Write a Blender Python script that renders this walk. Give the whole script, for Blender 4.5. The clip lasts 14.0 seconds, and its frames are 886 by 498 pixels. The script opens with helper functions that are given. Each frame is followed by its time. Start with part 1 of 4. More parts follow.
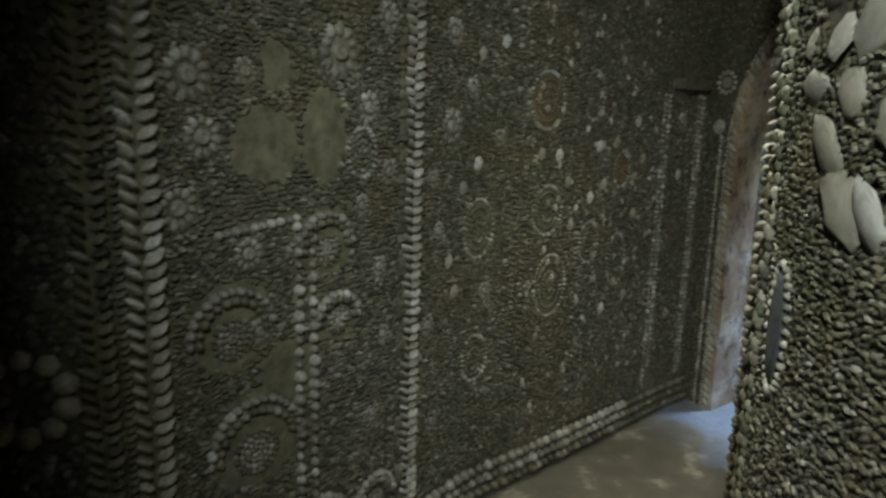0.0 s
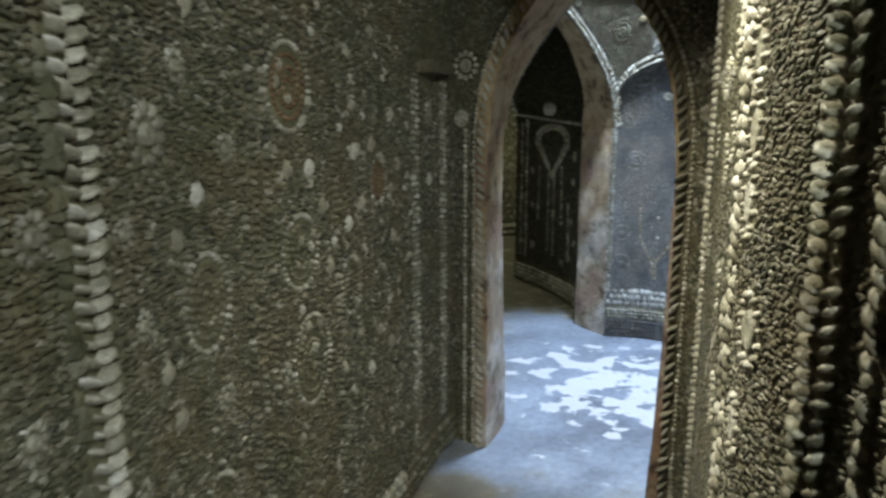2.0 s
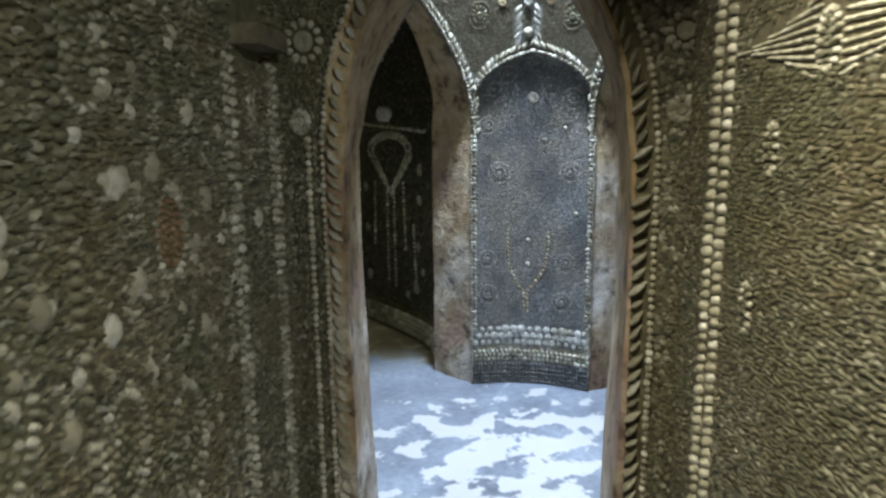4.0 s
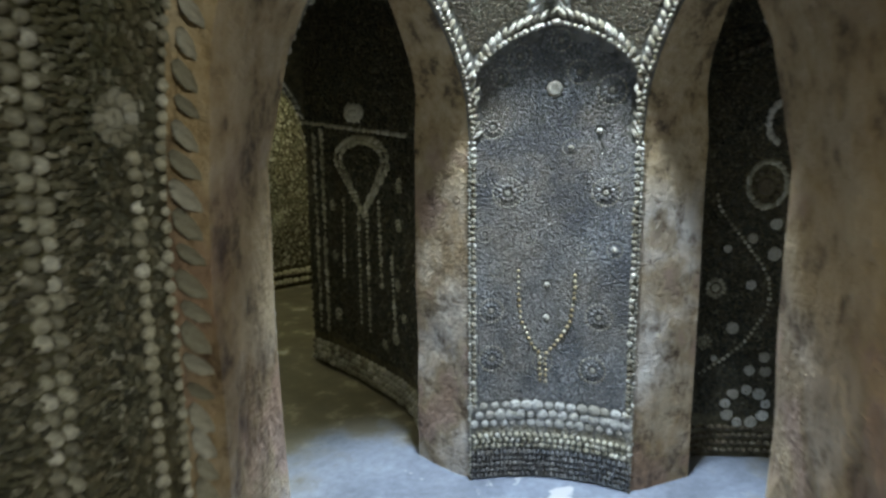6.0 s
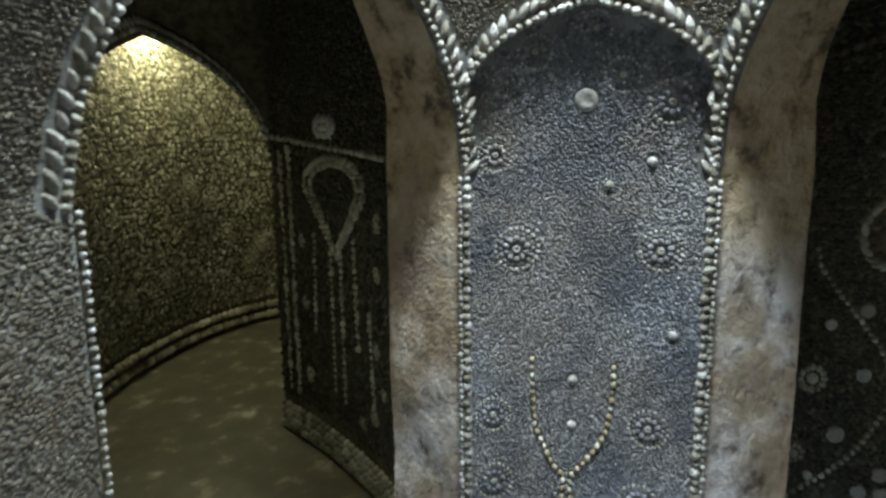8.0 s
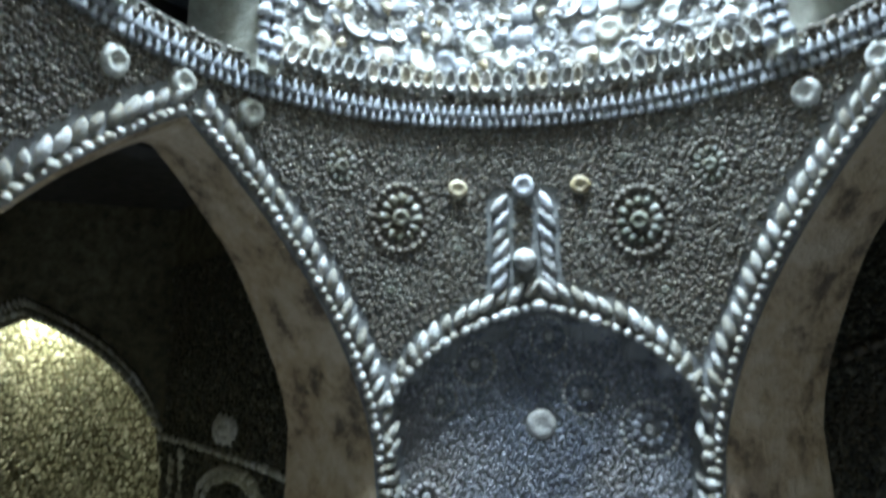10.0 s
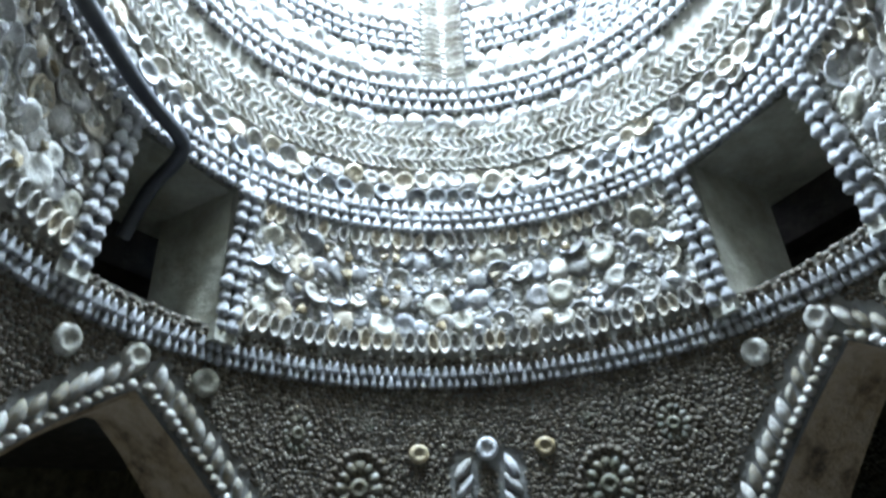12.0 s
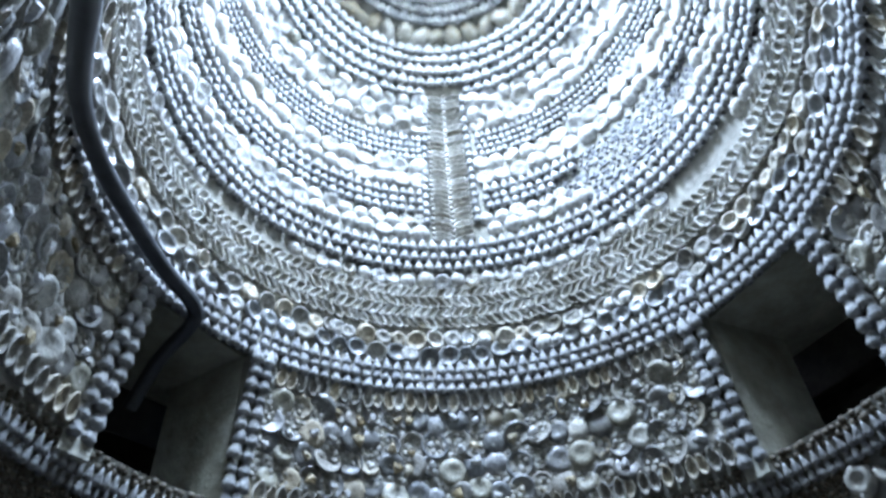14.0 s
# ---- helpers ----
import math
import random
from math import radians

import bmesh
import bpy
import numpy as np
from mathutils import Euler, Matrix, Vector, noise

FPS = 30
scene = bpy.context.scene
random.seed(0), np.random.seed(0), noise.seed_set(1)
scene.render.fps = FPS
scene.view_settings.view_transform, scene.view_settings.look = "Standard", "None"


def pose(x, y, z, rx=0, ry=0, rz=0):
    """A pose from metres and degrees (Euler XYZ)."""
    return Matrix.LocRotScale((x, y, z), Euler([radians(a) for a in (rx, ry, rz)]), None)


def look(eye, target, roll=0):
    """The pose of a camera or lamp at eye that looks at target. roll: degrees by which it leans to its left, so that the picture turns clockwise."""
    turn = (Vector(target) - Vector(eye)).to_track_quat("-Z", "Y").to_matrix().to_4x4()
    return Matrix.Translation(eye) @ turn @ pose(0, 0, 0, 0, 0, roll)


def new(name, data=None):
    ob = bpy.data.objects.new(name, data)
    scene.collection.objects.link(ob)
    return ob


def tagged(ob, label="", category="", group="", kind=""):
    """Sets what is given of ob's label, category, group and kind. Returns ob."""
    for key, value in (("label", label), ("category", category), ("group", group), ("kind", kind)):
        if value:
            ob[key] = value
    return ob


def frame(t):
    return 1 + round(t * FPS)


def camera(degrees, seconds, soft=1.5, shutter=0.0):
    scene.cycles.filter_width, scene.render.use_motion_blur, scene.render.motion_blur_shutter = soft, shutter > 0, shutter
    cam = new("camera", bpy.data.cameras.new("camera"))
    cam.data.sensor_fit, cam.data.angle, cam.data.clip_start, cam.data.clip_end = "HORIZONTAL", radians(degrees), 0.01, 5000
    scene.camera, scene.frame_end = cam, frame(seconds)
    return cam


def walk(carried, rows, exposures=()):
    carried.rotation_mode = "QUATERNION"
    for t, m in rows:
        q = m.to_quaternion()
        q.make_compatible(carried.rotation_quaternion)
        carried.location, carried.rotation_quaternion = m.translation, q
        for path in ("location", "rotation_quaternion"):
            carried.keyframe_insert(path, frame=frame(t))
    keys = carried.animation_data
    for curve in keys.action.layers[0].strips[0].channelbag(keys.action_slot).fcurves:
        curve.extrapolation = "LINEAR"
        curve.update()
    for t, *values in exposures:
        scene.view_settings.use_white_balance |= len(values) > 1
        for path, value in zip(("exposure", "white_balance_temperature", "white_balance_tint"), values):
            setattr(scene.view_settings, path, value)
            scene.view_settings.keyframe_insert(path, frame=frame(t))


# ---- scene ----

# ================= camera =================
cam = camera(66.0, 14.0, soft=2.7, shutter=0.5)
PATH = [
    (0.0, 0.13, -0.07, 1.54, 1.4, -11.4, -1.5),
    (0.5, 0.10, 0.18, 1.53, -3.6, -11.0, -1.5),
    (1.0, 0.06, 0.445, 1.53, -10.8, -10.6, -0.8),
    (1.5, 0.01, 0.69, 1.525, -19.1, -10.6, 0.9),
    (2.0, 0.00, 0.89, 1.53, -27.6, -11.4, 0.2),
    (2.5, 0.10, 1.13, 1.52, -33.9, -11.8, 0.4),
    (3.0, 0.19, 1.345, 1.52, -38.7, -11.5, 1.1),
    (3.5, 0.26, 1.575, 1.51, -42.9, -10.9, 0.7),
    (6.0, 1.117, 2.563, 1.49, -45.0, -10.5, 0.6),
    (6.5, 1.291, 2.729, 1.49, -43.3, -10.7, 0.5),
    (7.0, 1.470, 2.850, 1.51, -42.95, -11.6, 0.8),
    (9.5, 2.090, 3.330, 1.650, -46.7, 2.7, 0.8),
    (10.0, 2.109, 3.341, 1.690, -48.1, 11.4, 0.5),
    (10.5, 2.110, 3.339, 1.700, -49.3, 16.5, 0.2),
    (11.0, 2.109, 3.337, 1.720, -50.4, 21.2, 0.8),
    (11.5, 2.107, 3.336, 1.732, -50.8, 25.8, 1.8),
    (12.0, 2.105, 3.335, 1.745, -50.7, 30.8, 2.9),
    (12.5, 2.103, 3.334, 1.754, -50.1, 34.1, 3.0),
    (13.0, 2.102, 3.332, 1.760, -49.7, 37.7, 2.8),
    (13.5, 2.102, 3.329, 1.765, -49.2, 40.0, 3.2),
    (14.0, 2.101, 3.329, 1.770, -49.0, 43.2, 3.4),
]
walk(cam, [(t, pose(x, y, z, 90 + pitch, roll, yaw)) for t, x, y, z, yaw, pitch, roll in PATH],
     exposures=[(0.0, 0.22, 6350, 9), (0.5, 0.38, 6200, 9), (1.5, 0.5, 6150, 9), (2.5, 0.65, 6800, 10), (3.5, 0.6, 6800, 10), (6.0, 0.65, 7150, 8), (7.0, 0.6, 7150, 8), (9.5, 0.25, 6500, 9),
                (10.0, 0.75, 6000, 8), (10.5, 0.92, 5900, 9), (11.0, 0.72, 6100, 9), (11.5, 0.42, 6250, 10), (12.5, -0.32, 6200, 12), (13.0, -0.58, 6050, 13), (14.0, -0.88, 5800, 14)])

# ================= plan =================
# The domed room: u runs from its entrance to the pillar panel, v to the left of that.
ORG = Vector((1.665, 3.02, 0))
AX = math.radians(34.4)
UU = Vector((math.cos(AX), math.sin(AX), 0))
VV = Vector((-math.sin(AX), math.cos(AX), 0))


def W(u, v, z=0.0):
    return ORG + UU * u + VV * v + Vector((0, 0, z))


CU = 1.24                     # centre of the dome along u
SPRING, APEX = 1.42, 2.135     # arch springing and apex
CORN = 2.21                   # foot of the lower cornice
RCORN = 0.629                 # radius there
PANEL = 25.0                  # half angle of the pillar panel
ARCH_L, ARCH_R, ARCH_E = (61.5, 36.5), (-58.5, 33.5), (178.15, 25.15)  # middle and half angle of the arches
ENTR, ENTR_R = 153.0, 203.3    # edges of the entrance arch


def ease(x):
    x = min(1.0, max(0.0, x))
    return x * x * (3 - 2 * x)


def r_floor(deg):
    """Radius of the room at floor level."""
    a = abs((deg + 180) % 360 - 180)
    return 0.765 + 0.205 * ease((a - 60) / 93)


def r_wall(deg, z):
    k = max(0.0, (z - 1.45) / (CORN - 1.45))
    k = min(1.0, k) ** 1.35
    a = abs((deg + 180) % 360 - 180)
    sunk = 0.0
    if a < PANEL - 1.6 and 0.34 < z < 1.84:
        sunk = 0.03 * ease((arch_z(a / PANEL, 1.60, 1.84, 0.6) - z) / 0.02) * ease((z - 0.34) / 1.0)
    return r_floor(deg) * (1 - k) + RCORN * k + sunk


def polar(deg, r, z=0.0):
    a = math.radians(deg)
    return W(CU + r * math.cos(a), r * math.sin(a), z)


def arch_z(s, spring=SPRING, apex=APEX, k=1.1):
    """Height of a pointed arch at s in -1..1 across it."""
    s = min(1.0, abs(s))
    h = math.sqrt(max(0.0, (1 + k) ** 2 - (s + k) ** 2)) / math.sqrt((1 + k) ** 2 - k ** 2)
    return spring + (apex - spring) * h


def smooth_line(pts, n=10):
    """A Catmull-Rom line through plan points."""
    P = [Vector((*p, 0)) for p in pts]
    P = [2 * P[0] - P[1]] + P + [2 * P[-1] - P[-2]]
    out = []
    for i in range(1, len(P) - 2):
        for k in range(n):
            t = k / n
            a, b, c, d = P[i - 1:i + 3]
            out.append(0.5 * (2 * b + (c - a) * t + (2 * a - 5 * b + 4 * c - d) * t * t + (3 * b - a - 3 * c + d) * t ** 3))
    out.append(P[-2])
    return out


LEFT = smooth_line([(-0.62, 1.22), (-0.42, 1.50), (-0.15, 1.85), (0.14, 2.33), (0.47, 2.64), (0.87, 3.02), (1.25, 3.385), (1.36, 3.48), (1.43, 3.54)])
RIGHT = smooth_line([(0.15, -1.6), (0.42, -0.6), (0.62, 0.4), (0.716, 1.1), (0.830, 1.475), (0.982, 1.67), (1.275, 1.95), (1.54, 2.20), (1.80, 2.46), (1.90, 2.555)])

# ================= light =================
world = bpy.data.worlds.new("world")
scene.world = world
world.use_nodes = True
nt = world.node_tree
bg = nt.nodes["Background"]
sky = nt.nodes.new("ShaderNodeTexSky")
sky.sky_type, sky.sun_disc, sky.sun_elevation = "NISHITA", False, radians(50)
nt.links.new(sky.outputs[0], bg.inputs[0])
bg.inputs[1].default_value = 0.1


def area(name, m, size, watts, colour):
    d = bpy.data.lights.new(name, "AREA")
    d.shape, d.size, d.energy, d.color = "DISK", size, watts, colour
    ob = new(name, d)
    ob.matrix_world = m
    return ob


def point(name, p, watts, colour, size=0.04):
    d = bpy.data.lights.new(name, "POINT")
    d.energy, d.color, d.shadow_soft_size = watts, colour, size
    ob = new(name, d)
    ob.location = p
    return ob


area("skylight", look(W(CU, 0, 3.84), W(CU + 0.01, 0, 0)), 0.46, 232, (0.64, 0.80, 1.0))


def spot(name, eye, target, degrees, watts, colour):
    d = bpy.data.lights.new(name, "SPOT")
    d.energy, d.color, d.spot_size, d.spot_blend, d.shadow_soft_size = watts, colour, radians(degrees), 1.0, 0.05
    ob = new(name, d)
    ob.matrix_world = look(eye, target)
    return ob


spot("corridor_spot", (0.10, -0.30, 2.35), (1.1, 3.1, 0.45), 80, 132, (0.92, 1.0, 0.97))
spot("corridor_spot", (0.62, 2.24, 2.47), (1.22, 1.86, 1.1), 100, 128, (1.0, 0.97, 0.78))
point("passage_light", W(4.0, 2.58, 2.20), 32, (0.97, 1.0, 0.66), 0.06)
# two unseen fill lights added so the pillar's sides are not black
point("passage_light", W(1.9, 1.75, 0.98), 2.0, (0.95, 1.0, 0.72), 0.06)
point("passage_light", W(1.75, -1.45, 1.15), 0.9, (0.95, 1.0, 0.75), 0.06)


# ================= materials =================
def node_material(name):
    m = bpy.data.materials.new(name)
    m.use_nodes = True
    t = m.node_tree
    return m, t, t.nodes["Principled BSDF"]


def add(t, kind, **values):
    n = t.nodes.new(kind)
    for k, v in values.items():
        if k in n.inputs:
            n.inputs[k].default_value = v
    return n


def ramp(t, source, stops):
    n = t.nodes.new("ShaderNodeValToRGB")
    e = n.color_ramp.elements
    while len(e) < len(stops):
        e.new(0.5)
    for el, (p, c) in zip(e, stops):
        el.position, el.color = p, (*c, 1)
    t.links.new(source, n.inputs[0])
    return n


def noise_tex(t, scale, detail=4.0, rough=0.6, coords="Object"):
    c = t.nodes.new("ShaderNodeTexCoord")
    n = add(t, "ShaderNodeTexNoise", Scale=scale, Detail=detail, Roughness=rough)
    t.links.new(c.outputs[coords], n.inputs["Vector"])
    return n


def mixc(t, fac, a, b, mode="MIX"):
    n = t.nodes.new("ShaderNodeMix")
    n.data_type, n.blend_type = "RGBA", mode
    for sock, val in ((n.inputs[0], fac), (n.inputs[6], a), (n.inputs[7], b)):
        if isinstance(val, (int, float)):
            sock.default_value = val
        elif isinstance(val, tuple):
            sock.default_value = (*val, 1)
        else:
            t.links.new(val, sock)
    return n.outputs[2]


def bump(t, b, height, strength, dist):
    n = add(t, "ShaderNodeBump", Strength=strength, Distance=dist)
    t.links.new(height, n.inputs["Height"])
    t.links.new(n.outputs[0], b.inputs["Normal"])
    return n


def shell_material(name, stops, rough=0.42, per_object=False, stain=(0.05, 0.045, 0.03), stain_amount=0.5, island_spec=0.5, wear=(0.10, 0.068, 0.035), wear_amount=0.25):
    """Sea shells: each its own tone, with growth lines, grime and a dull gloss."""
    m, t, b = node_material(name)
    if per_object:
        rnd = t.nodes.new("ShaderNodeObjectInfo").outputs["Random"]
    else:
        rnd = t.nodes.new("ShaderNodeNewGeometry").outputs["Random Per Island"]
    base = ramp(t, rnd, stops)
    big = noise_tex(t, 2.2, 3.0, 0.55)
    bigr = ramp(t, big.outputs[0], [(0.42, (0, 0, 0)), (0.66, (1, 1, 1))])
    fine = noise_tex(t, 90.0, 3.0, 0.7)
    finer = ramp(t, fine.outputs[0], [(0.35, (0.55, 0.55, 0.55)), (0.65, (1, 1, 1))])
    col = mixc(t, 1.0, base.outputs[0], finer.outputs[0], "MULTIPLY")
    scale = t.nodes.new("ShaderNodeMath")
    scale.operation = "MULTIPLY"
    scale.inputs[1].default_value = stain_amount
    t.links.new(bigr.outputs[0], scale.inputs[0])
    col = mixc(t, scale.outputs[0], col, stain)
    spots = noise_tex(t, 4.7, 5.0, 0.62)
    spotr = ramp(t, spots.outputs[0], [(0.47, (0, 0, 0)), (0.62, (wear_amount,) * 3)])
    col = mixc(t, spotr.outputs[0], col, wear)
    t.links.new(col, b.inputs["Base Color"])
    rr = ramp(t, fine.outputs[0], [(0.3, (rough + 0.25,) * 3), (0.7, (rough - 0.08,) * 3)])
    t.links.new(rr.outputs[0], b.inputs["Roughness"])
    b.inputs["Specular IOR Level"].default_value = island_spec
    bump(t, b, fine.outputs[0], 0.6, 0.004)
    return m


def mortar_material(name, dark, light, scale=14.0):
    m, t, b = node_material(name)
    n1 = noise_tex(t, scale, 6.0, 0.65)
    n2 = noise_tex(t, 1.7, 3.0, 0.5)
    c = ramp(t, n1.outputs[0], [(0.3, dark), (0.7, light)])
    c2 = ramp(t, n2.outputs[0], [(0.35, (0.55, 0.55, 0.5)), (0.65, (1, 1, 1))])
    t.links.new(mixc(t, 1.0, c.outputs[0], c2.outputs[0], "MULTIPLY"), b.inputs["Base Color"])
    b.inputs["Roughness"].default_value = 0.85
    bump(t, b, n1.outputs[0], 0.8, 0.012)
    return m


BROWN = [(0.0, (0.06, 0.058, 0.040)), (0.3, (0.125, 0.121, 0.082)), (0.55, (0.185, 0.178, 0.122)), (0.75, (0.22, 0.195, 0.130)), (0.9, (0.31, 0.295, 0.225)), (0.98, (0.46, 0.44, 0.36))]
UMBER = [(0.0, (0.072, 0.055, 0.030)), (0.4, (0.106, 0.084, 0.050)), (0.8, (0.148, 0.124, 0.080)), (1.0, (0.25, 0.22, 0.16))]
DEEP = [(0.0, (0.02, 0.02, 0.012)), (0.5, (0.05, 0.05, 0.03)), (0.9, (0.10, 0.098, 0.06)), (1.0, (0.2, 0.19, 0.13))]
PALE = [(0.0, (0.34, 0.32, 0.24)), (0.4, (0.50, 0.47, 0.36)), (0.8, (0.66, 0.63, 0.52)), (1.0, (0.82, 0.80, 0.72))]
GREY = [(0.0, (0.145, 0.15, 0.157)), (0.4, (0.22, 0.228, 0.238)), (0.8, (0.32, 0.325, 0.33)), (1.0, (0.46, 0.46, 0.45))]
SILVER = [(0.0, (0.27, 0.245, 0.185)), (0.35, (0.43, 0.405, 0.335)), (0.75, (0.60, 0.575, 0.50)), (1.0, (0.80, 0.78, 0.71))]
ORANGE = [(0.0, (0.13, 0.075, 0.035)), (0.6, (0.22, 0.135, 0.07)), (1.0, (0.30, 0.21, 0.12))]
WHITE = [(0.0, (0.44, 0.41, 0.34)), (0.35, (0.56, 0.54, 0.49)), (0.8, (0.66, 0.65, 0.61)), (1.0, (0.80, 0.79, 0.76))]

M_FILL = shell_material("small brown shells", BROWN, 0.5, stain=(0.06, 0.062, 0.025), stain_amount=0.6, wear=(0.125, 0.092, 0.045), wear_amount=0.4)
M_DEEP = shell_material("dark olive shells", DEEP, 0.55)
M_UMBER = shell_material("small umber shells", UMBER, 0.66, stain_amount=0.35, stain=(0.10, 0.085, 0.06))
M_PALE = shell_material("pale shells", PALE, 0.38, stain_amount=0.35)
M_PALE_O = shell_material("pale single shells", PALE, 0.38, per_object=True, stain_amount=0.3, stain=(0.2, 0.175, 0.12))
M_GREY = shell_material("small grey shells", GREY, 0.55, stain_amount=0.55, stain=(0.20, 0.155, 0.10), wear=(0.060, 0.066, 0.080), wear_amount=0.7)
M_SILVER = shell_material("silver grey shells", SILVER, 0.6, stain_amount=0.25, stain=(0.12, 0.11, 0.08))
M_SILVER_O = shell_material("silver grey single shells", SILVER, 0.72, per_object=True, stain_amount=0.3, stain=(0.20, 0.16, 0.10), island_spec=0.22, wear=(0.36, 0.28, 0.15), wear_amount=0.45)
M_WHITE_O = shell_material("white single shells", WHITE, 0.56, per_object=True, stain_amount=0.12, stain=(0.3, 0.27, 0.2))
SLATEY = [(0.0, (0.33, 0.33, 0.325)), (0.5, (0.43, 0.43, 0.42)), (1.0, (0.54, 0.54, 0.52))]
NACRE = [(0.0, (0.30, 0.28, 0.235)), (0.35, (0.40, 0.38, 0.33)), (0.62, (0.49, 0.46, 0.385)), (0.82, (0.60, 0.51, 0.35)), (1.0, (0.80, 0.77, 0.68))]
M_SLATEY = shell_material("blue grey whelks", SLATEY, 0.66, stain_amount=0.2, stain=(0.16, 0.15, 0.12), island_spec=0.35)
M_NACRE = shell_material("glossy shell cups", NACRE, 0.55, stain_amount=0.3, stain=(0.16, 0.14, 0.10), island_spec=0.45)
DRAB = [(0.0, (0.20, 0.19, 0.14)), (0.45, (0.36, 0.345, 0.265)), (0.8, (0.50, 0.48, 0.38)), (1.0, (0.70, 0.68, 0.60))]
HAZE = [(0.0, (0.17, 0.17, 0.155)), (0.4, (0.27, 0.275, 0.265)), (0.8, (0.38, 0.385, 0.38)), (1.0, (0.52, 0.51, 0.48))]
GOLD = [(0.0, (0.36, 0.27, 0.13)), (0.6, (0.58, 0.48, 0.29)), (1.0, (0.76, 0.70, 0.55))]
M_HAZE = shell_material("bluish grey shell cups", HAZE, 0.30, stain_amount=0.35, stain=(0.14, 0.115, 0.07), island_spec=0.6)
M_GOLD = shell_material("broken golden shells", GOLD, 0.4, stain_amount=0.2)
M_DRAB = shell_material("drab olive shells", DRAB, 0.42, stain_amount=0.5)
M_ORANGE = shell_material("rust stained shells", ORANGE, 0.5)
M_BED = mortar_material("dark shell mortar", (0.035, 0.031, 0.017), (0.20, 0.175, 0.105), 22.0)
M_BEDOLIVE = mortar_material("olive shell mortar", (0.075, 0.072, 0.040), (0.25, 0.235, 0.145), 20.0)
M_BEDTAN = mortar_material("tan shell mortar", (0.07, 0.060, 0.036), (0.24, 0.21, 0.14), 26.0)
M_BEDGREY = mortar_material("grey shell mortar", (0.15, 0.145, 0.13), (0.32, 0.31, 0.285))
M_BEDPALE = mortar_material("pale shell mortar", (0.22, 0.205, 0.17), (0.46, 0.435, 0.38))
M_SLATE = mortar_material("grey render of the vents", (0.34, 0.32, 0.26), (0.66, 0.64, 0.55), 16.0)
M_RUBBLE = mortar_material("loose rubble in the vents", (0.03, 0.026, 0.018), (0.27, 0.24, 0.17), 34.0)
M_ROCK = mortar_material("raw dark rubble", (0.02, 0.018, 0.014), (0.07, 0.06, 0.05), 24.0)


def plaster_material():
    m, t, b = node_material("worn pink plaster")
    n1 = noise_tex(t, 3.2, 5.0, 0.6)
    n2 = noise_tex(t, 11.0, 6.0, 0.7)
    n3 = noise_tex(t, 1.3, 2.0, 0.5)
    c = ramp(t, n1.outputs[0], [(0.3, (0.30, 0.215, 0.175)), (0.42, (0.42, 0.325, 0.285)), (0.49, (0.40, 0.335, 0.245)), (0.55, (0.55, 0.50, 0.45)), (0.66, (0.74, 0.735, 0.73))])
    c2 = ramp(t, n2.outputs[0], [(0.34, (0.26, 0.21, 0.18)), (0.47, (0.9, 0.88, 0.86)), (0.68, (1.15, 1.1, 1.05))])
    c3 = ramp(t, n3.outputs[0], [(0.4, (0.78, 0.66, 0.48)), (0.6, (1, 1, 1))])
    col = mixc(t, 1.0, c.outputs[0], c2.outputs[0], "MULTIPLY")
    col = mixc(t, 1.0, col, c3.outputs[0], "MULTIPLY")
    # ochre mixed in patchily, more from the springing of the arches up
    geo = t.nodes.new("ShaderNodeNewGeometry")
    xyz = t.nodes.new("ShaderNodeSeparateXYZ")
    t.links.new(geo.outputs["Position"], xyz.inputs[0])
    rise = t.nodes.new("ShaderNodeMapRange")
    rise.inputs["From Min"].default_value, rise.inputs["From Max"].default_value = 1.0, 1.55
    rise.inputs["To Min"].default_value, rise.inputs["To Max"].default_value = -0.3, 0.3
    t.links.new(xyz.outputs["Z"], rise.inputs["Value"])
    up = t.nodes.new("ShaderNodeMath")
    t.links.new(n1.outputs[0], up.inputs[0])
    t.links.new(rise.outputs[0], up.inputs[1])
    ochre_mix = ramp(t, up.outputs[0], [(0.42, (0, 0, 0)), (0.62, (0.85, 0.85, 0.85))])
    ochre = ramp(t, n2.outputs[0], [(0.36, (0.12, 0.082, 0.042)), (0.48, (0.44, 0.315, 0.165)), (0.7, (0.60, 0.49, 0.33))])
    t.links.new(mixc(t, ochre_mix.outputs[0], col, ochre.outputs[0]), b.inputs["Base Color"])
    b.inputs["Roughness"].default_value = 0.7
    bump(t, b, n2.outputs[0], 1.0, 0.03)
    return m


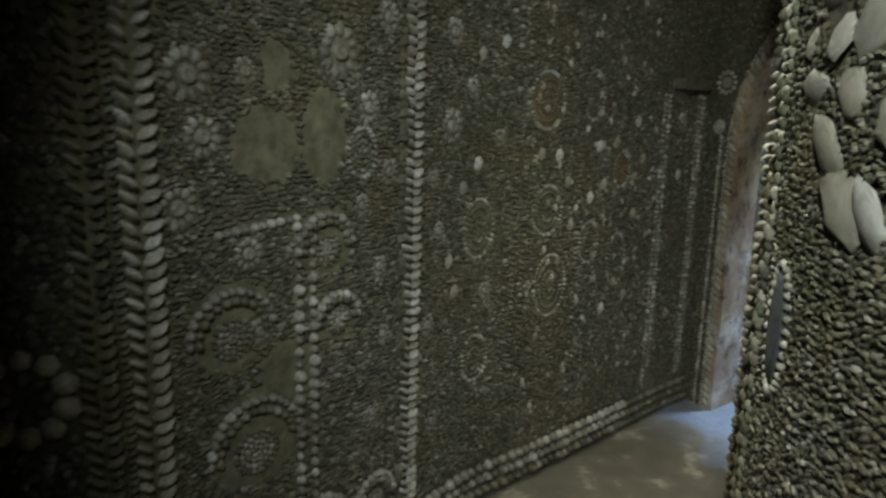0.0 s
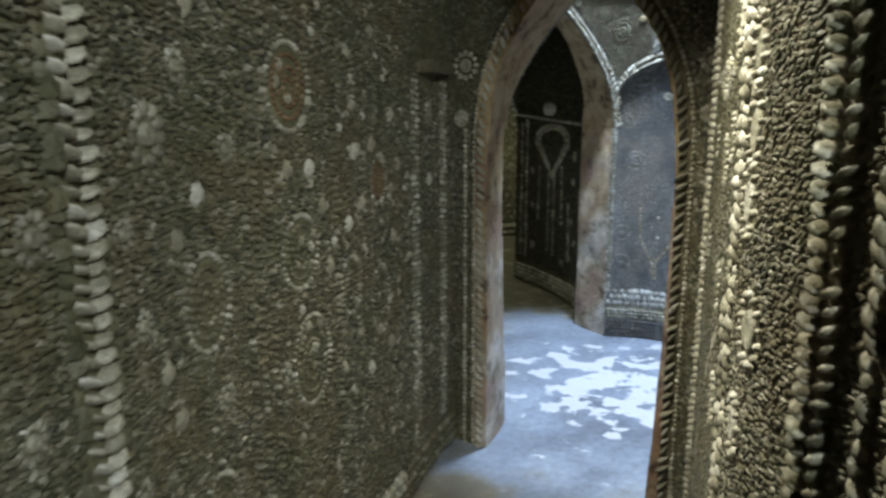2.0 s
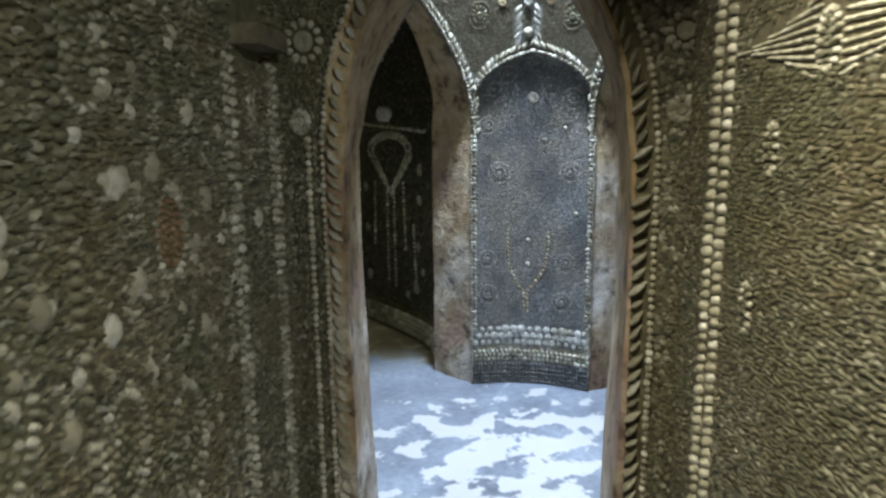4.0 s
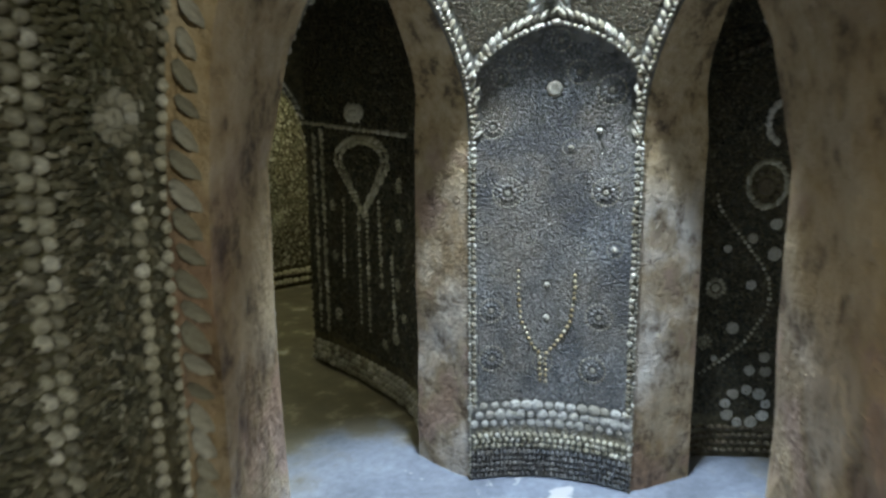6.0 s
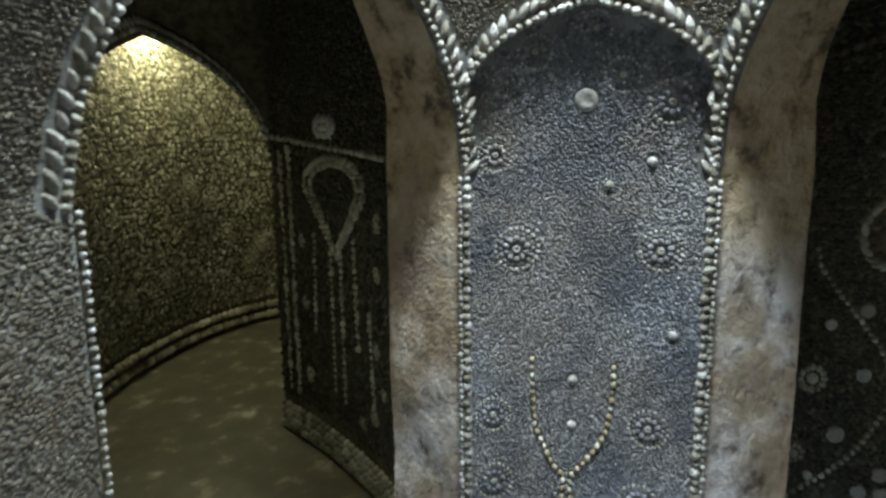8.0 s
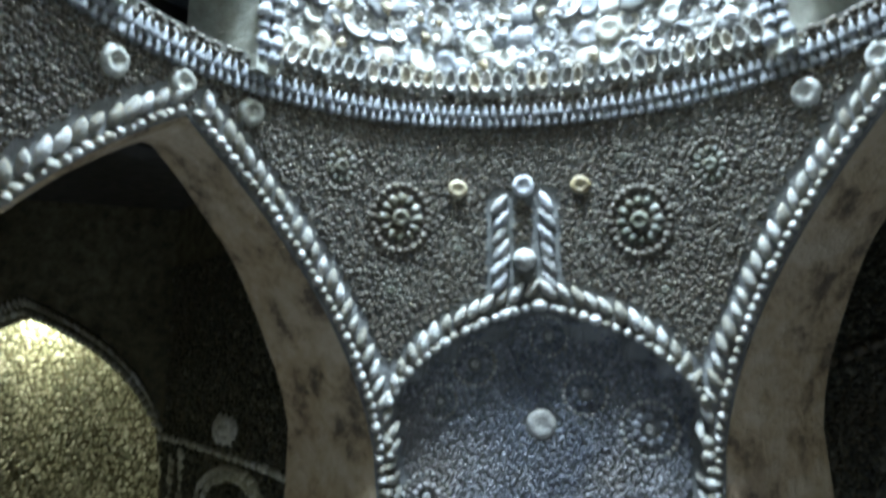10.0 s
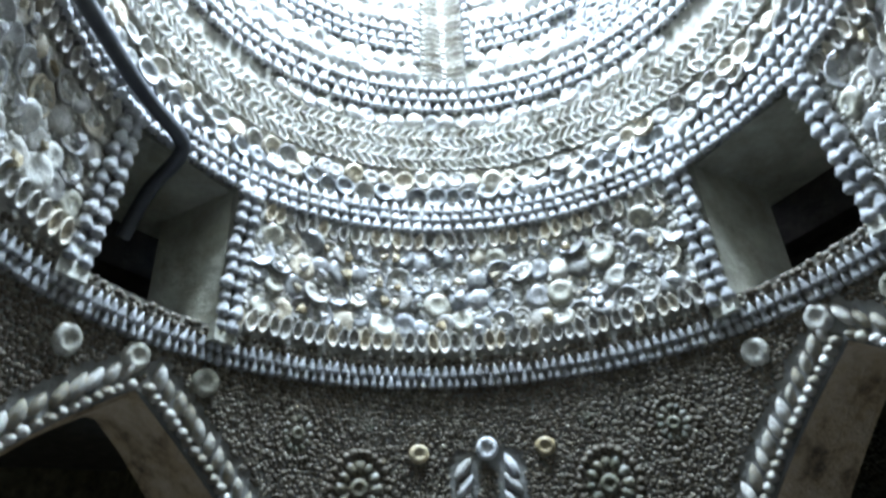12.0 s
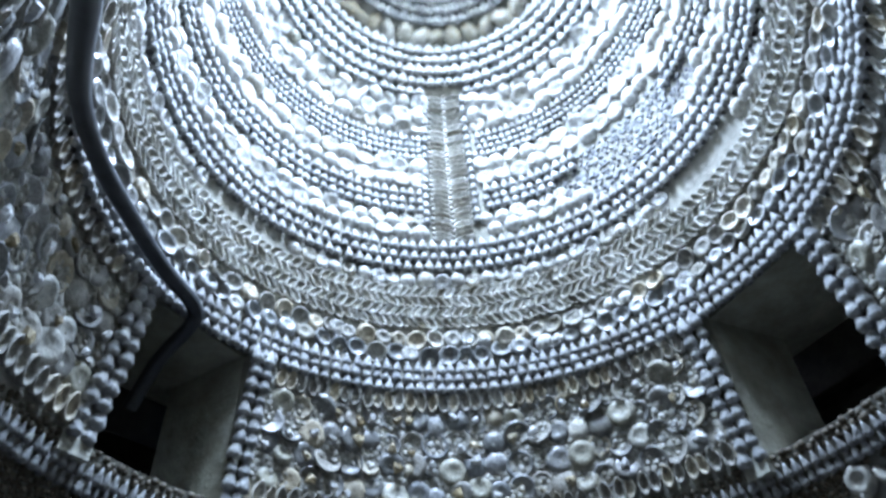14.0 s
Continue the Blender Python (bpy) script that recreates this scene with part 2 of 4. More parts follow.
def floor_material():
    m, t, b = node_material("worn damp concrete")
    geo = t.nodes.new("ShaderNodeNewGeometry")
    n1 = noise_tex(t, 2.0, 5.0, 0.6)
    n2 = noise_tex(t, 26.0, 5.0, 0.65)
    n3 = noise_tex(t, 6.0, 10.0, 0.56)
    # the blue in this base colour stands in for reflected skylight
    c = ramp(t, n1.outputs[0], [(0.35, (0.15, 0.17, 0.21)), (0.5, (0.22, 0.255, 0.325)), (0.65, (0.30, 0.345, 0.43))])
    c2 = ramp(t, n2.outputs[0], [(0.3, (0.7, 0.7, 0.7)), (0.7, (1.1, 1.1, 1.1))])
    col = mixc(t, 1.0, c.outputs[0], c2.outputs[0], "MULTIPLY")
    # flaking white remains round the middle of the domed room
    d = t.nodes.new("ShaderNodeVectorMath")
    d.operation = "DISTANCE"
    d.inputs[1].default_value = tuple(W(1.15, 0.02))
    t.links.new(geo.outputs["Position"], d.inputs[0])
    near = t.nodes.new("ShaderNodeMapRange")
    near.inputs["From Min"].default_value, near.inputs["From Max"].default_value = 0.35, 1.0
    near.inputs["To Min"].default_value, near.inputs["To Max"].default_value = 0.055, -0.14
    t.links.new(d.outputs["Value"], near.inputs["Value"])
    s = t.nodes.new("ShaderNodeMath")
    t.links.new(n3.outputs[0], s.inputs[0])
    t.links.new(near.outputs[0], s.inputs[1])
    # brown over the passages' concrete: their warm, dim lamplight put into the colour
    warm_reach = t.nodes.new("ShaderNodeMapRange")
    warm_reach.inputs["From Min"].default_value, warm_reach.inputs["From Max"].default_value = 0.95, 1.75
    warm_reach.inputs["To Min"].default_value, warm_reach.inputs["To Max"].default_value = -0.22, 0.22
    t.links.new(d.outputs["Value"], warm_reach.inputs["Value"])
    e = t.nodes.new("ShaderNodeMath")
    t.links.new(n1.outputs[0], e.inputs[0])
    t.links.new(warm_reach.outputs[0], e.inputs[1])
    lamp_tint = ramp(t, e.outputs[0], [(0.46, (0, 0, 0)), (0.60, (0.9, 0.9, 0.9))])
    tone = ramp(t, n3.outputs[0], [(0.40, (0.115, 0.098, 0.062)), (0.56, (0.155, 0.135, 0.09)), (0.64, (0.34, 0.31, 0.23))])
    col = mixc(t, lamp_tint.outputs[0], col, tone.outputs[0])
    mask = ramp(t, s.outputs[0], [(0.52, (0, 0, 0)), (0.55, (1, 1, 1))])
    col = mixc(t, mask.outputs[0], col, (0.50, 0.51, 0.55))
    t.links.new(col, b.inputs["Base Color"])
    r = ramp(t, n1.outputs[0], [(0.3, (0.28, 0.28, 0.28)), (0.7, (0.5, 0.5, 0.5))])
    t.links.new(r.outputs[0], b.inputs["Roughness"])
    bump(t, b, n2.outputs[0], 0.25, 0.004)
    return m


M_PLASTER = plaster_material()
M_FLOOR = floor_material()


# ================= mesh helpers =================
def mesh_data(name, verts, faces, material, smooth=False):
    me = bpy.data.meshes.new(name)
    me.from_pydata([tuple(v) for v in verts], [], faces)
    me.materials.append(material)
    if smooth:
        me.polygons.foreach_set("use_smooth", [True] * len(me.polygons))
    me.update()
    return me


def mesh_object(name, verts, faces, material, smooth=False, parent=None):
    ob = new(name, mesh_data(name, verts, faces, material, smooth))
    ob.parent = parent
    return ob


def grid_faces(n, k, off=0, flip=False):
    f = []
    for i in range(n - 1):
        for j in range(k - 1):
            q = (off + i * k + j, off + i * k + j + 1, off + (i + 1) * k + j + 1, off + (i + 1) * k + j)
            f.append(q[::-1] if flip else q)
    return f


def thick_sheet(name, rows, back, material, parent=None):
    """A grid surface with a back surface behind it, closed all round."""
    n, k = len(rows), len(rows[0])
    v = [p for r in rows for p in r] + [p for r in back for p in r]
    m = n * k
    f = grid_faces(n, k) + grid_faces(n, k, m, True)
    for i in range(n - 1):
        f.append((i * k, (i + 1) * k, m + (i + 1) * k, m + i * k))
        f.append((i * k + k - 1, m + i * k + k - 1, m + (i + 1) * k + k - 1, (i + 1) * k + k - 1))
    for j in range(k - 1):
        f.append((j, m + j, m + j + 1, j + 1))
        f.append(((n - 1) * k + j, (n - 1) * k + j + 1, m + (n - 1) * k + j + 1, m + (n - 1) * k + j))
    return mesh_object(name, v, f, material, False, parent)


def slab(name, poly, z0, z1, material, parent=None):
    n = len(poly)
    v = [(p.x, p.y, z0) for p in poly] + [(p.x, p.y, z1) for p in poly]
    f = [tuple(range(n))[::-1], tuple(range(n, 2 * n))]
    f += [(i, (i + 1) % n, n + (i + 1) % n, n + i) for i in range(n)]
    return mesh_object(name, v, f, material, False, parent)


def strip_wall(name, pts, h, material, thick=0.25, side=1, parent=None):
    n = len(pts)
    out = []
    for i, p in enumerate(pts):
        a, b = pts[max(0, i - 1)], pts[min(n - 1, i + 1)]
        d = (b - a).normalized()
        out.append(p + Vector((-d.y, d.x, 0)) * thick * side)
    return slab(name, list(pts) + out[::-1], -0.02, h, material, parent)


# ================= shells =================
def lathe(n, rings, tip=None, sx=1.0, sy=1.0):
    """Rings of (radius, height) round z, closed by a tip height."""
    v, f = [], []
    for r, h in rings:
        for i in range(n):
            a = 2 * math.pi * i / n
            v.append((r * math.cos(a) * sx, r * math.sin(a) * sy, h))
    for k in range(len(rings) - 1):
        for i in range(n):
            j = (i + 1) % n
            f.append((k * n + i, k * n + j, (k + 1) * n + j, (k + 1) * n + i))
    v.append((0, 0, tip))
    m = (len(rings) - 1) * n
    f += [(m + i, m + (i + 1) % n, len(v) - 1) for i in range(n)]
    return v, f


def fluted(n, rings, tip):
    """Like lathe, with every second rib proud."""
    v, f = lathe(n, rings, tip)
    v = [(x * (1.0 if i % 2 else 0.86), y * (1.0 if i % 2 else 0.86), z) for i, (x, y, z) in enumerate(v[:-1])] + [v[-1]]
    return v, f


def leaf_shape():
    v, f = lathe(8, [(0.5, 0.0), (0.36, 0.65)], 1.0)
    out = []
    for x, y, z in v:
        k = 1.0 - 0.55 * max(0.0, y * 2) ** 2
        out.append((x * k, y, z))
    return out, f


def whelk_shape():
    """A small spiral shell that lies on the wall with its point up."""
    v, f = lathe(8, [(0.22, -0.5), (0.46, -0.38), (0.5, -0.16), (0.36, 0.02), (0.37, 0.08), (0.21, 0.3), (0.2, 0.36)], 0.66)
    return [(x, z, y + 0.42) for x, y, z in v], [q[::-1] for q in f]


def cup_shape(n=12, leaf=False):
    """A hollow shell seen from inside."""
    v, f = lathe(n, [(0.46, 0.0), (0.5, 0.62), (0.44, 0.66), (0.34, 0.34), (0.16, 0.14)], 0.08)
    if leaf:
        v = [(x * (1.0 - 0.6 * max(0.0, y * 2) ** 2), y, z) for x, y, z in v]
    return v, f


def shard():
    """A broken, uneven little shell."""
    v, f = lathe(6, [(0.5, 0.0), (0.40, 0.62)], 0.9)
    k = (1.0, 0.72, 1.08, 0.8, 1.1, 0.7)
    h = (0.0, 0.18, -0.1, 0.12, -0.16, 0.1)
    return [(x * k[i % 6], y * k[i % 6], z + (h[i % 6] if 6 <= i < 12 else 0)) for i, (x, y, z) in enumerate(v[:-1])] + [(0.1, -0.08, 0.9)], f


TEMPLATES = {
    "chip": shard(),
    "bead": lathe(5, [(0.5, 0.0), (0.36, 0.7)], 0.95),
    "scallop": fluted(24, [(0.5, 0.0), (0.5, 0.4), (0.42, 0.75), (0.25, 0.7), (0.1, 0.5)], 0.4),
    "dome": lathe(8, [(0.5, 0.0), (0.42, 0.55), (0.24, 0.9)], 1.0),
    "cockle": fluted(12, [(0.5, 0.0), (0.43, 0.5), (0.22, 0.92)], 1.0),
    "limpet": lathe(18, [(0.5, 0.0), (0.47, 0.4), (0.36, 0.75), (0.22, 0.62)], 0.35),
    "ring": lathe(12, [(0.5, 0.0), (0.47, 0.55), (0.38, 0.9), (0.26, 0.7)], 0.08),
    "leaf": leaf_shape(),
    "cup": cup_shape(),
    "mussel": cup_shape(10, True),
    "whelk": whelk_shape(),
}


def frame_at(S, s, z, e=0.004):
    p = S(s, z)
    a = (S(s + e, z) - p).normalized()
    b = (S(s, z + e) - p).normalized()
    n = a.cross(b).normalized()
    return p, a, b, n


class Mosaic:
    """Shells laid on a surface S(s, z) that faces the side given by sign."""

    def __init__(self, S, sign=1, seed=1):
        self.S, self.sign, self.rng = S, sign, random.Random(seed)
        self.items, self.holes = {}, []
        self.motif, self.count = None, 0

    def begin(self, name):
        """What is put from here to end() makes one named part."""
        self.count += 1
        self.motif = (name, self.count)

    def end(self):
        self.motif = None

    def put(self, layer, kind, s, z, w, l, h, turn=0.0, tilt=0.0, sink=0.0):
        p, a, b, n = frame_at(self.S, s, z)
        n = n * self.sign
        y = (b * math.cos(turn) + a * math.sin(turn))
        if tilt:
            y, n = (y * math.cos(tilt) + n * math.sin(tilt)), (n * math.cos(tilt) - y * math.sin(tilt))
        x = y.cross(n)
        self.items.setdefault((layer, kind, self.motif), []).append((p - n * sink, x * w, y * l, n * h))

    def hole(self, s, z, rs, rz=None):
        self.holes.append((s, z, rs, rz or rs))

    def line(self, layer, kind, pts, step, w, l, h, turn=0.0, jitter=0.1, clear=0.0, tilt=0.0):
        """Shells along a line of (s, z) points; turn is measured from the line."""
        carry = 0.0
        for (s0, z0), (s1, z1) in zip(pts[:-1], pts[1:]):
            d = math.hypot(s1 - s0, z1 - z0)
            if d < 1e-6:
                continue
            ang = math.atan2(s1 - s0, z1 - z0)
            k = carry
            while k < d:
                s, z = s0 + (s1 - s0) * k / d, z0 + (z1 - z0) * k / d
                q = 1 + self.rng.uniform(-jitter, jitter) * 1.6
                self.put(layer, kind, s + self.rng.uniform(-0.1, 0.1) * w, z, w * q, l * q, h * q, ang + turn + self.rng.uniform(-jitter, jitter) * 2, tilt)
                if clear:
                    self.hole(s, z, clear)
                k += step * (1 + self.rng.uniform(-jitter, jitter) * 0.4)
            carry = k - d

    def ring(self, layer, kind, s, z, rs, rz, n, w, l, h, turn=0.0):
        for i in range(n):
            a = 2 * math.pi * i / n
            q = self.rng.uniform(0.85, 1.15)
            self.put(layer, kind, s + rs * math.sin(a), z + rz * math.cos(a), w * q, l * q, h, a + turn + self.rng.uniform(-0.15, 0.15))

    def rosette(self, s, z, r, petal="pale", core="pale", n=10, beads="fill"):
        """A round flower: core shell, a ring of petals, a ring of beads."""
        self.hole(s, z, r * 0.68)
        self.begin("rosette")
        self.put(core, "limpet", s, z, r * 0.55, r * 0.55, r * 0.22)
        self.ring(petal, "cockle", s, z, r * 0.55, r * 0.55, n, r * 0.32, r * 0.42, r * 0.12)
        self.ring(beads, "dome", s, z, r * 0.92, r * 0.92, n * 2, r * 0.27, r * 0.24, r * 0.12)
        self.end()

    def oval(self, s, z, rs, rz, rim="pale", inside="fill", size=0.018):
        """An oval outline of beads, filled with fine ridged rows."""
        self.hole(s, z, rs * 1.1, rz * 1.1)
        n = max(10, int(2 * math.pi * (rs + rz) / 2 / (size * 0.95)))
        self.begin("oval_medallion")
        self.ring(rim, "dome", s, z, rs, rz, n, size * 0.8, size, size * 0.6)
        for k in (0.72, 0.45, 0.2):
            m = max(5, int(n * k))
            self.ring(inside, "cockle", s, z, rs * k, rz * k, m, size, size * 0.8, size * 0.55)
        self.end()

    def rope(self, layer, s, z0, z1, w=0.034, kind="leaf", slant=0.9, drift=0.0):
        """Two upright rows of slanting shells."""
        self.holes += [(s + drift * k / 20, z0 + (z1 - z0) * k / 20, w * 1.1, (z1 - z0) / 30) for k in range(21)]
        self.begin("shell_rope")
        for q in (-1, 1):
            self.line(layer, kind, [(s + q * w * 0.5, z0), (s + q * w * 0.5 + drift, z1)], w * 0.6, w * 0.38, w * 0.98, w * 0.60, slant * q, 0.1)
        self.end()

    def fill(self, layer, kind, s0, s1, z0, z1, step, size, where=None, flat=0.55, long=1.0, spin=1.5, lean=0.0):
        rows = int((z1 - z0) / (step * 0.86))
        cand = []
        for i in range(rows):
            z = z0 + (i + 0.5) * step * 0.86
            k = s0 + (step * 0.5 if i % 2 else 0.0)
            while k < s1:
                cand.append((k + self.rng.uniform(-0.3, 0.3) * step, z + self.rng.uniform(-0.3, 0.3) * step))
                k += step
        c = np.array(cand)
        keep = np.ones(len(c), bool)
        for s, z, rs, rz in self.holes:
            keep &= ((c[:, 0] - s) / rs) ** 2 + ((c[:, 1] - z) / rz) ** 2 > 1
        for s, z in c[keep]:
            if where is None or where(s, z):
                q = self.rng.uniform(0.7, 1.3)
                self.put(layer, kind, s, z, size * q, size * q * self.rng.uniform(0.8, 1.25) * long, size * flat * self.rng.uniform(0.6, 1.4), lean + self.rng.uniform(-spin, spin), self.rng.uniform(-0.6, 0.35))

    def build(self, parent, materials, pieces=(), limit=300):
        """pieces: the (layer, kind) pairs whose shells are objects of their own."""
        motifs = {}
        for (layer, kind, motif), rows in sorted(self.items.items(), key=lambda e: (e[0][2] or ("", 0), -len(e[1]))):
            mat = materials[layer]
            if motif:
                head = motifs.get(motif)
                ob = self.joined(motif[0] if head is None else PIECE.get(kind, "shell"), kind, rows, mat, head or parent)
                motifs.setdefault(motif, ob)
            elif (layer, kind) in pieces and len(rows) <= limit:
                v, f = TEMPLATES[kind]
                me = mesh_data("shell", v, f, mat, True)
                for p, x, y, n in rows:
                    ob = new("shell", me)
                    ob.parent = parent
                    m = Matrix((x, y, n)).transposed().to_4x4()
                    m.translation = p
                    ob.matrix_basis = m
            else:
                tagged(self.joined("shell_bed", kind, rows, mat, parent), kind="stuff")

    def joined(self, name, kind, rows, mat, parent):
        """All the shells of rows in one mesh."""
        v, f = TEMPLATES[kind]
        T = np.array(v)
        B = np.array([[tuple(x), tuple(y), tuple(n)] for p, x, y, n in rows])
        P = np.array([tuple(p) for p, x, y, n in rows])
        V = np.einsum("vk,ikj->ivj", T, B) + P[:, None, :]
        loops = np.concatenate([np.array(q) for q in f])
        sizes = np.array([len(q) for q in f])
        N, nv = len(rows), len(v)
        me = bpy.data.meshes.new(name)
        me.vertices.add(N * nv)
        me.vertices.foreach_set("co", V.reshape(-1))
        allloops = (loops[None, :] + (np.arange(N) * nv)[:, None]).reshape(-1)
        me.loops.add(len(allloops))
        me.loops.foreach_set("vertex_index", allloops.astype(np.int32))
        allsizes = np.tile(sizes, N)
        starts = np.concatenate([[0], np.cumsum(allsizes)[:-1]])
        me.polygons.add(len(allsizes))
        me.polygons.foreach_set("loop_start", starts.astype(np.int32))
        me.polygons.foreach_set("use_smooth", np.full(len(allsizes), kind != "chip"))
        me.materials.append(mat)
        me.update(calc_edges=True)
        me.validate()
        ob = new(name, me)
        ob.parent = parent
        return ob


PIECE = {"leaf": "petals", "dome": "bead_ring", "bead": "bead_ring", "limpet": "core_shell", "cockle": "petals", "whelk": "spiral_shells", "mussel": "mussel_shells", "cup": "shell_cups"}


def line_surface(pts):
    lens = [0.0]
    for a, b in zip(pts[:-1], pts[1:]):
        lens.append(lens[-1] + (b - a).length)

    def S(s, z):
        i = 0
        lo, hi = 0, len(pts) - 2
        while lo < hi:
            mid = (lo + hi + 1) // 2
            if lens[mid] <= s:
                lo = mid
            else:
                hi = mid - 1
        i = lo
        p = pts[i] + (pts[i + 1] - pts[i]) * ((s - lens[i]) / (lens[i + 1] - lens[i]))
        return Vector((p.x, p.y, z))
    return S, lens[-1]


RAD = 180 / math.pi / 0.765


def room_surface(s, z):
    """s: metres along a circle of 0.765 m, anticlockwise from the pillar panel."""
    d = s * RAD
    return polar(d, r_wall(d, z), z)


LAYERS = {"fill": M_FILL, "pale": M_PALE, "pale_o": M_PALE_O, "grey": M_GREY, "silver": M_SILVER, "silver_o": M_SILVER_O, "white_o": M_WHITE_O, "rust": M_ORANGE, "slatey": M_SLATEY, "nacre": M_NACRE, "umber": M_UMBER, "deep": M_DEEP, "haze": M_HAZE, "gold": M_GOLD}

# ================= structure =================
floor = slab("floor", [Vector(p) for p in ((-4, -4, 0), (9, -4, 0), (9, 10, 0), (-4, 10, 0))], -0.2, 0.0, M_FLOOR)
tagged(floor, "worn damp grey concrete floor with flaking white patches", "floor", kind="structure")

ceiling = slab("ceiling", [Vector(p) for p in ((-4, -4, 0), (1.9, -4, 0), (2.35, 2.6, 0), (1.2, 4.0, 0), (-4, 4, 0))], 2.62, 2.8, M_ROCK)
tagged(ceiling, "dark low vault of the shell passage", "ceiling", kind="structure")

# the round room's wall: three panels, two side arches and the entrance
room = tagged(new("wall_room"), "round wall of the shell room under the dome", "wall", kind="structure")
SECTIONS = [
    (-PANEL, PANEL, None), (98.0, ENTR, None), (ENTR_R - 360, -92.0, None),
    (25.0, 98.0, ARCH_L), (-92.0, -25.0, ARCH_R), (ENTR, ENTR_R, ARCH_E),
]


def arch_at(deg, arch, grow=0.0):
    return arch_z((deg - arch[0]) / (arch[1] + grow))


for d0, d1, arch in SECTIONS:
    rows, back = [], []
    for d in np.linspace(d0, d1, 61):
        z0 = arch_at(d, arch) if arch else -0.02
        zs = [z0 + (CORN + 0.06 - z0) * k / 60 for k in range(61)]
        rows.append([polar(d, r_wall(d, z), z) for z in zs])
        back.append([polar(d, r_wall(d, z) + 0.10, z) for z in zs])
    thick_sheet("panel" if arch is None else "spandrel", back, rows, M_BEDGREY, room)


def arch_line(arch, n=40):
    line = [(arch[0] - arch[1], z) for z in np.linspace(0, SPRING, 12)[:-1]]
    line += [(arch[0] + s * arch[1], arch_z(s)) for s in np.linspace(-1, 1, n)]
    return line + [(arch[0] + arch[1], z) for z in np.linspace(SPRING, 0, 12)[1:]]


# plastered reveals of the side arches
for q in (1, -1):
    arch = ARCH_L if q > 0 else ARCH_R
    a = math.radians(q * 56)
    out = UU * math.cos(a) + VV * math.sin(a)
    rows = []
    for k in range(9):
        row = []
        for i, (d, z) in enumerate(arch_line(arch)):
            p = polar(d, r_wall(d, z), z) + out * (0.012 + (0.30 - 0.24 * max(0, z - SPRING)) * k / 8)
            wob = 0.006 * noise.noise(p * 9) + 0.010 * noise.noise(p * 3)
            c = polar(arch[0], r_floor(arch[0]) + 0.1, p.z)
            if k and z > SPRING + 0.2:
                p = p - Vector((0, 0, 0.007))
            row.append(p + (p - c).normalized() * ((wob - 0.004) * min(1.0, k / 2) + (0.006 if k == 0 else 0)))
        rows.append(row)
    back = [[p + (p - polar(arch[0], r_floor(arch[0]) + 0.1, min(p.z, SPRING))).normalized() * 0.016 for p in r] for r in rows]
    ob = thick_sheet("arch_reveal", rows, back, M_PLASTER)
    tagged(ob, "worn pink plaster reveal of a pointed arch", "arch", kind="structure")

# plastered reveal of the entrance
ELINE = [(-1, z) for z in np.linspace(0, SPRING, 12)[:-1]] + [(s, arch_z(s)) for s in np.linspace(-1, 1, 40)] + [(1, z) for z in np.linspace(SPRING, 0, 12)[1:]]


def front(s, z):
    """The outer face of the entrance arch; s runs to the left, 0.395 m is its edge."""
    return W(0.045 * s / 0.395 + 0.05, s, z)


rows = []
for k in range(9):
    row = []
    for s, z in ELINE:
        d = ARCH_E[0] - s * ARCH_E[1]
        a, b = polar(d, r_wall(d, z), z), front(0.395 * s, z * 0.985)
        p = a + (b - a) * (k / 8)
        wob = 0.007 * noise.noise(p * 9) + 0.011 * noise.noise(p * 3)
        p = p + VV * (wob * s if abs(s) > 0.05 else 0)
        if s < -0.9:
            p = p + VV * 0.035 * max(0.0, 1 - z / 1.2)
        if s > 0.9:
            p = p - VV * 0.03 * max(0.0, 1 - z / 1.3) * (1 - k / 16)
        row.append(p)
    rows.append(row)
back = [[p + VV * (0.06 if s > 0 else -0.06) * abs(s) + Vector((0, 0, 0.05 if z > SPRING else 0)) for p, (s, z) in zip(r, ELINE)] for r in rows]
ob = thick_sheet("entrance_reveal", rows, back, M_PLASTER)
tagged(ob, "worn pink plaster reveal of the entrance arch", "arch", kind="structure")

# outer face of the entrance wall
entrance = tagged(new("wall_entrance"), "shell covered wall round the pointed entrance arch", "wall", kind="structure")
for s0, s1, under in ((-0.62, -0.405, False), (0.405, 0.70, False), (-0.405, 0.405, True)):
    rows, back = [], []
    for s in np.linspace(s0, s1, 33 if under else 6):
        z0 = arch_z(s / 0.405) * 0.985 + 0.012 if under else -0.02
        rows.append([front(s, z0 + (2.62 - z0) * k / 10) for k in range(11)])
        back.append([p + UU * 0.03 for p in rows[-1]])
    thick_sheet("wall_face", rows, back, M_BED, entrance)

wall_left = strip_wall("wall_left", LEFT, 2.62, M_BEDOLIVE, side=1)
tagged(wall_left, "dark shell mosaic wall with ropes and rosettes", "wall", kind="structure")
wall_right = strip_wall("wall_right", RIGHT, 2.62, M_BEDTAN, side=-1)
tagged(wall_right, "brown shell mosaic wall with pale medallions", "wall", kind="structure")
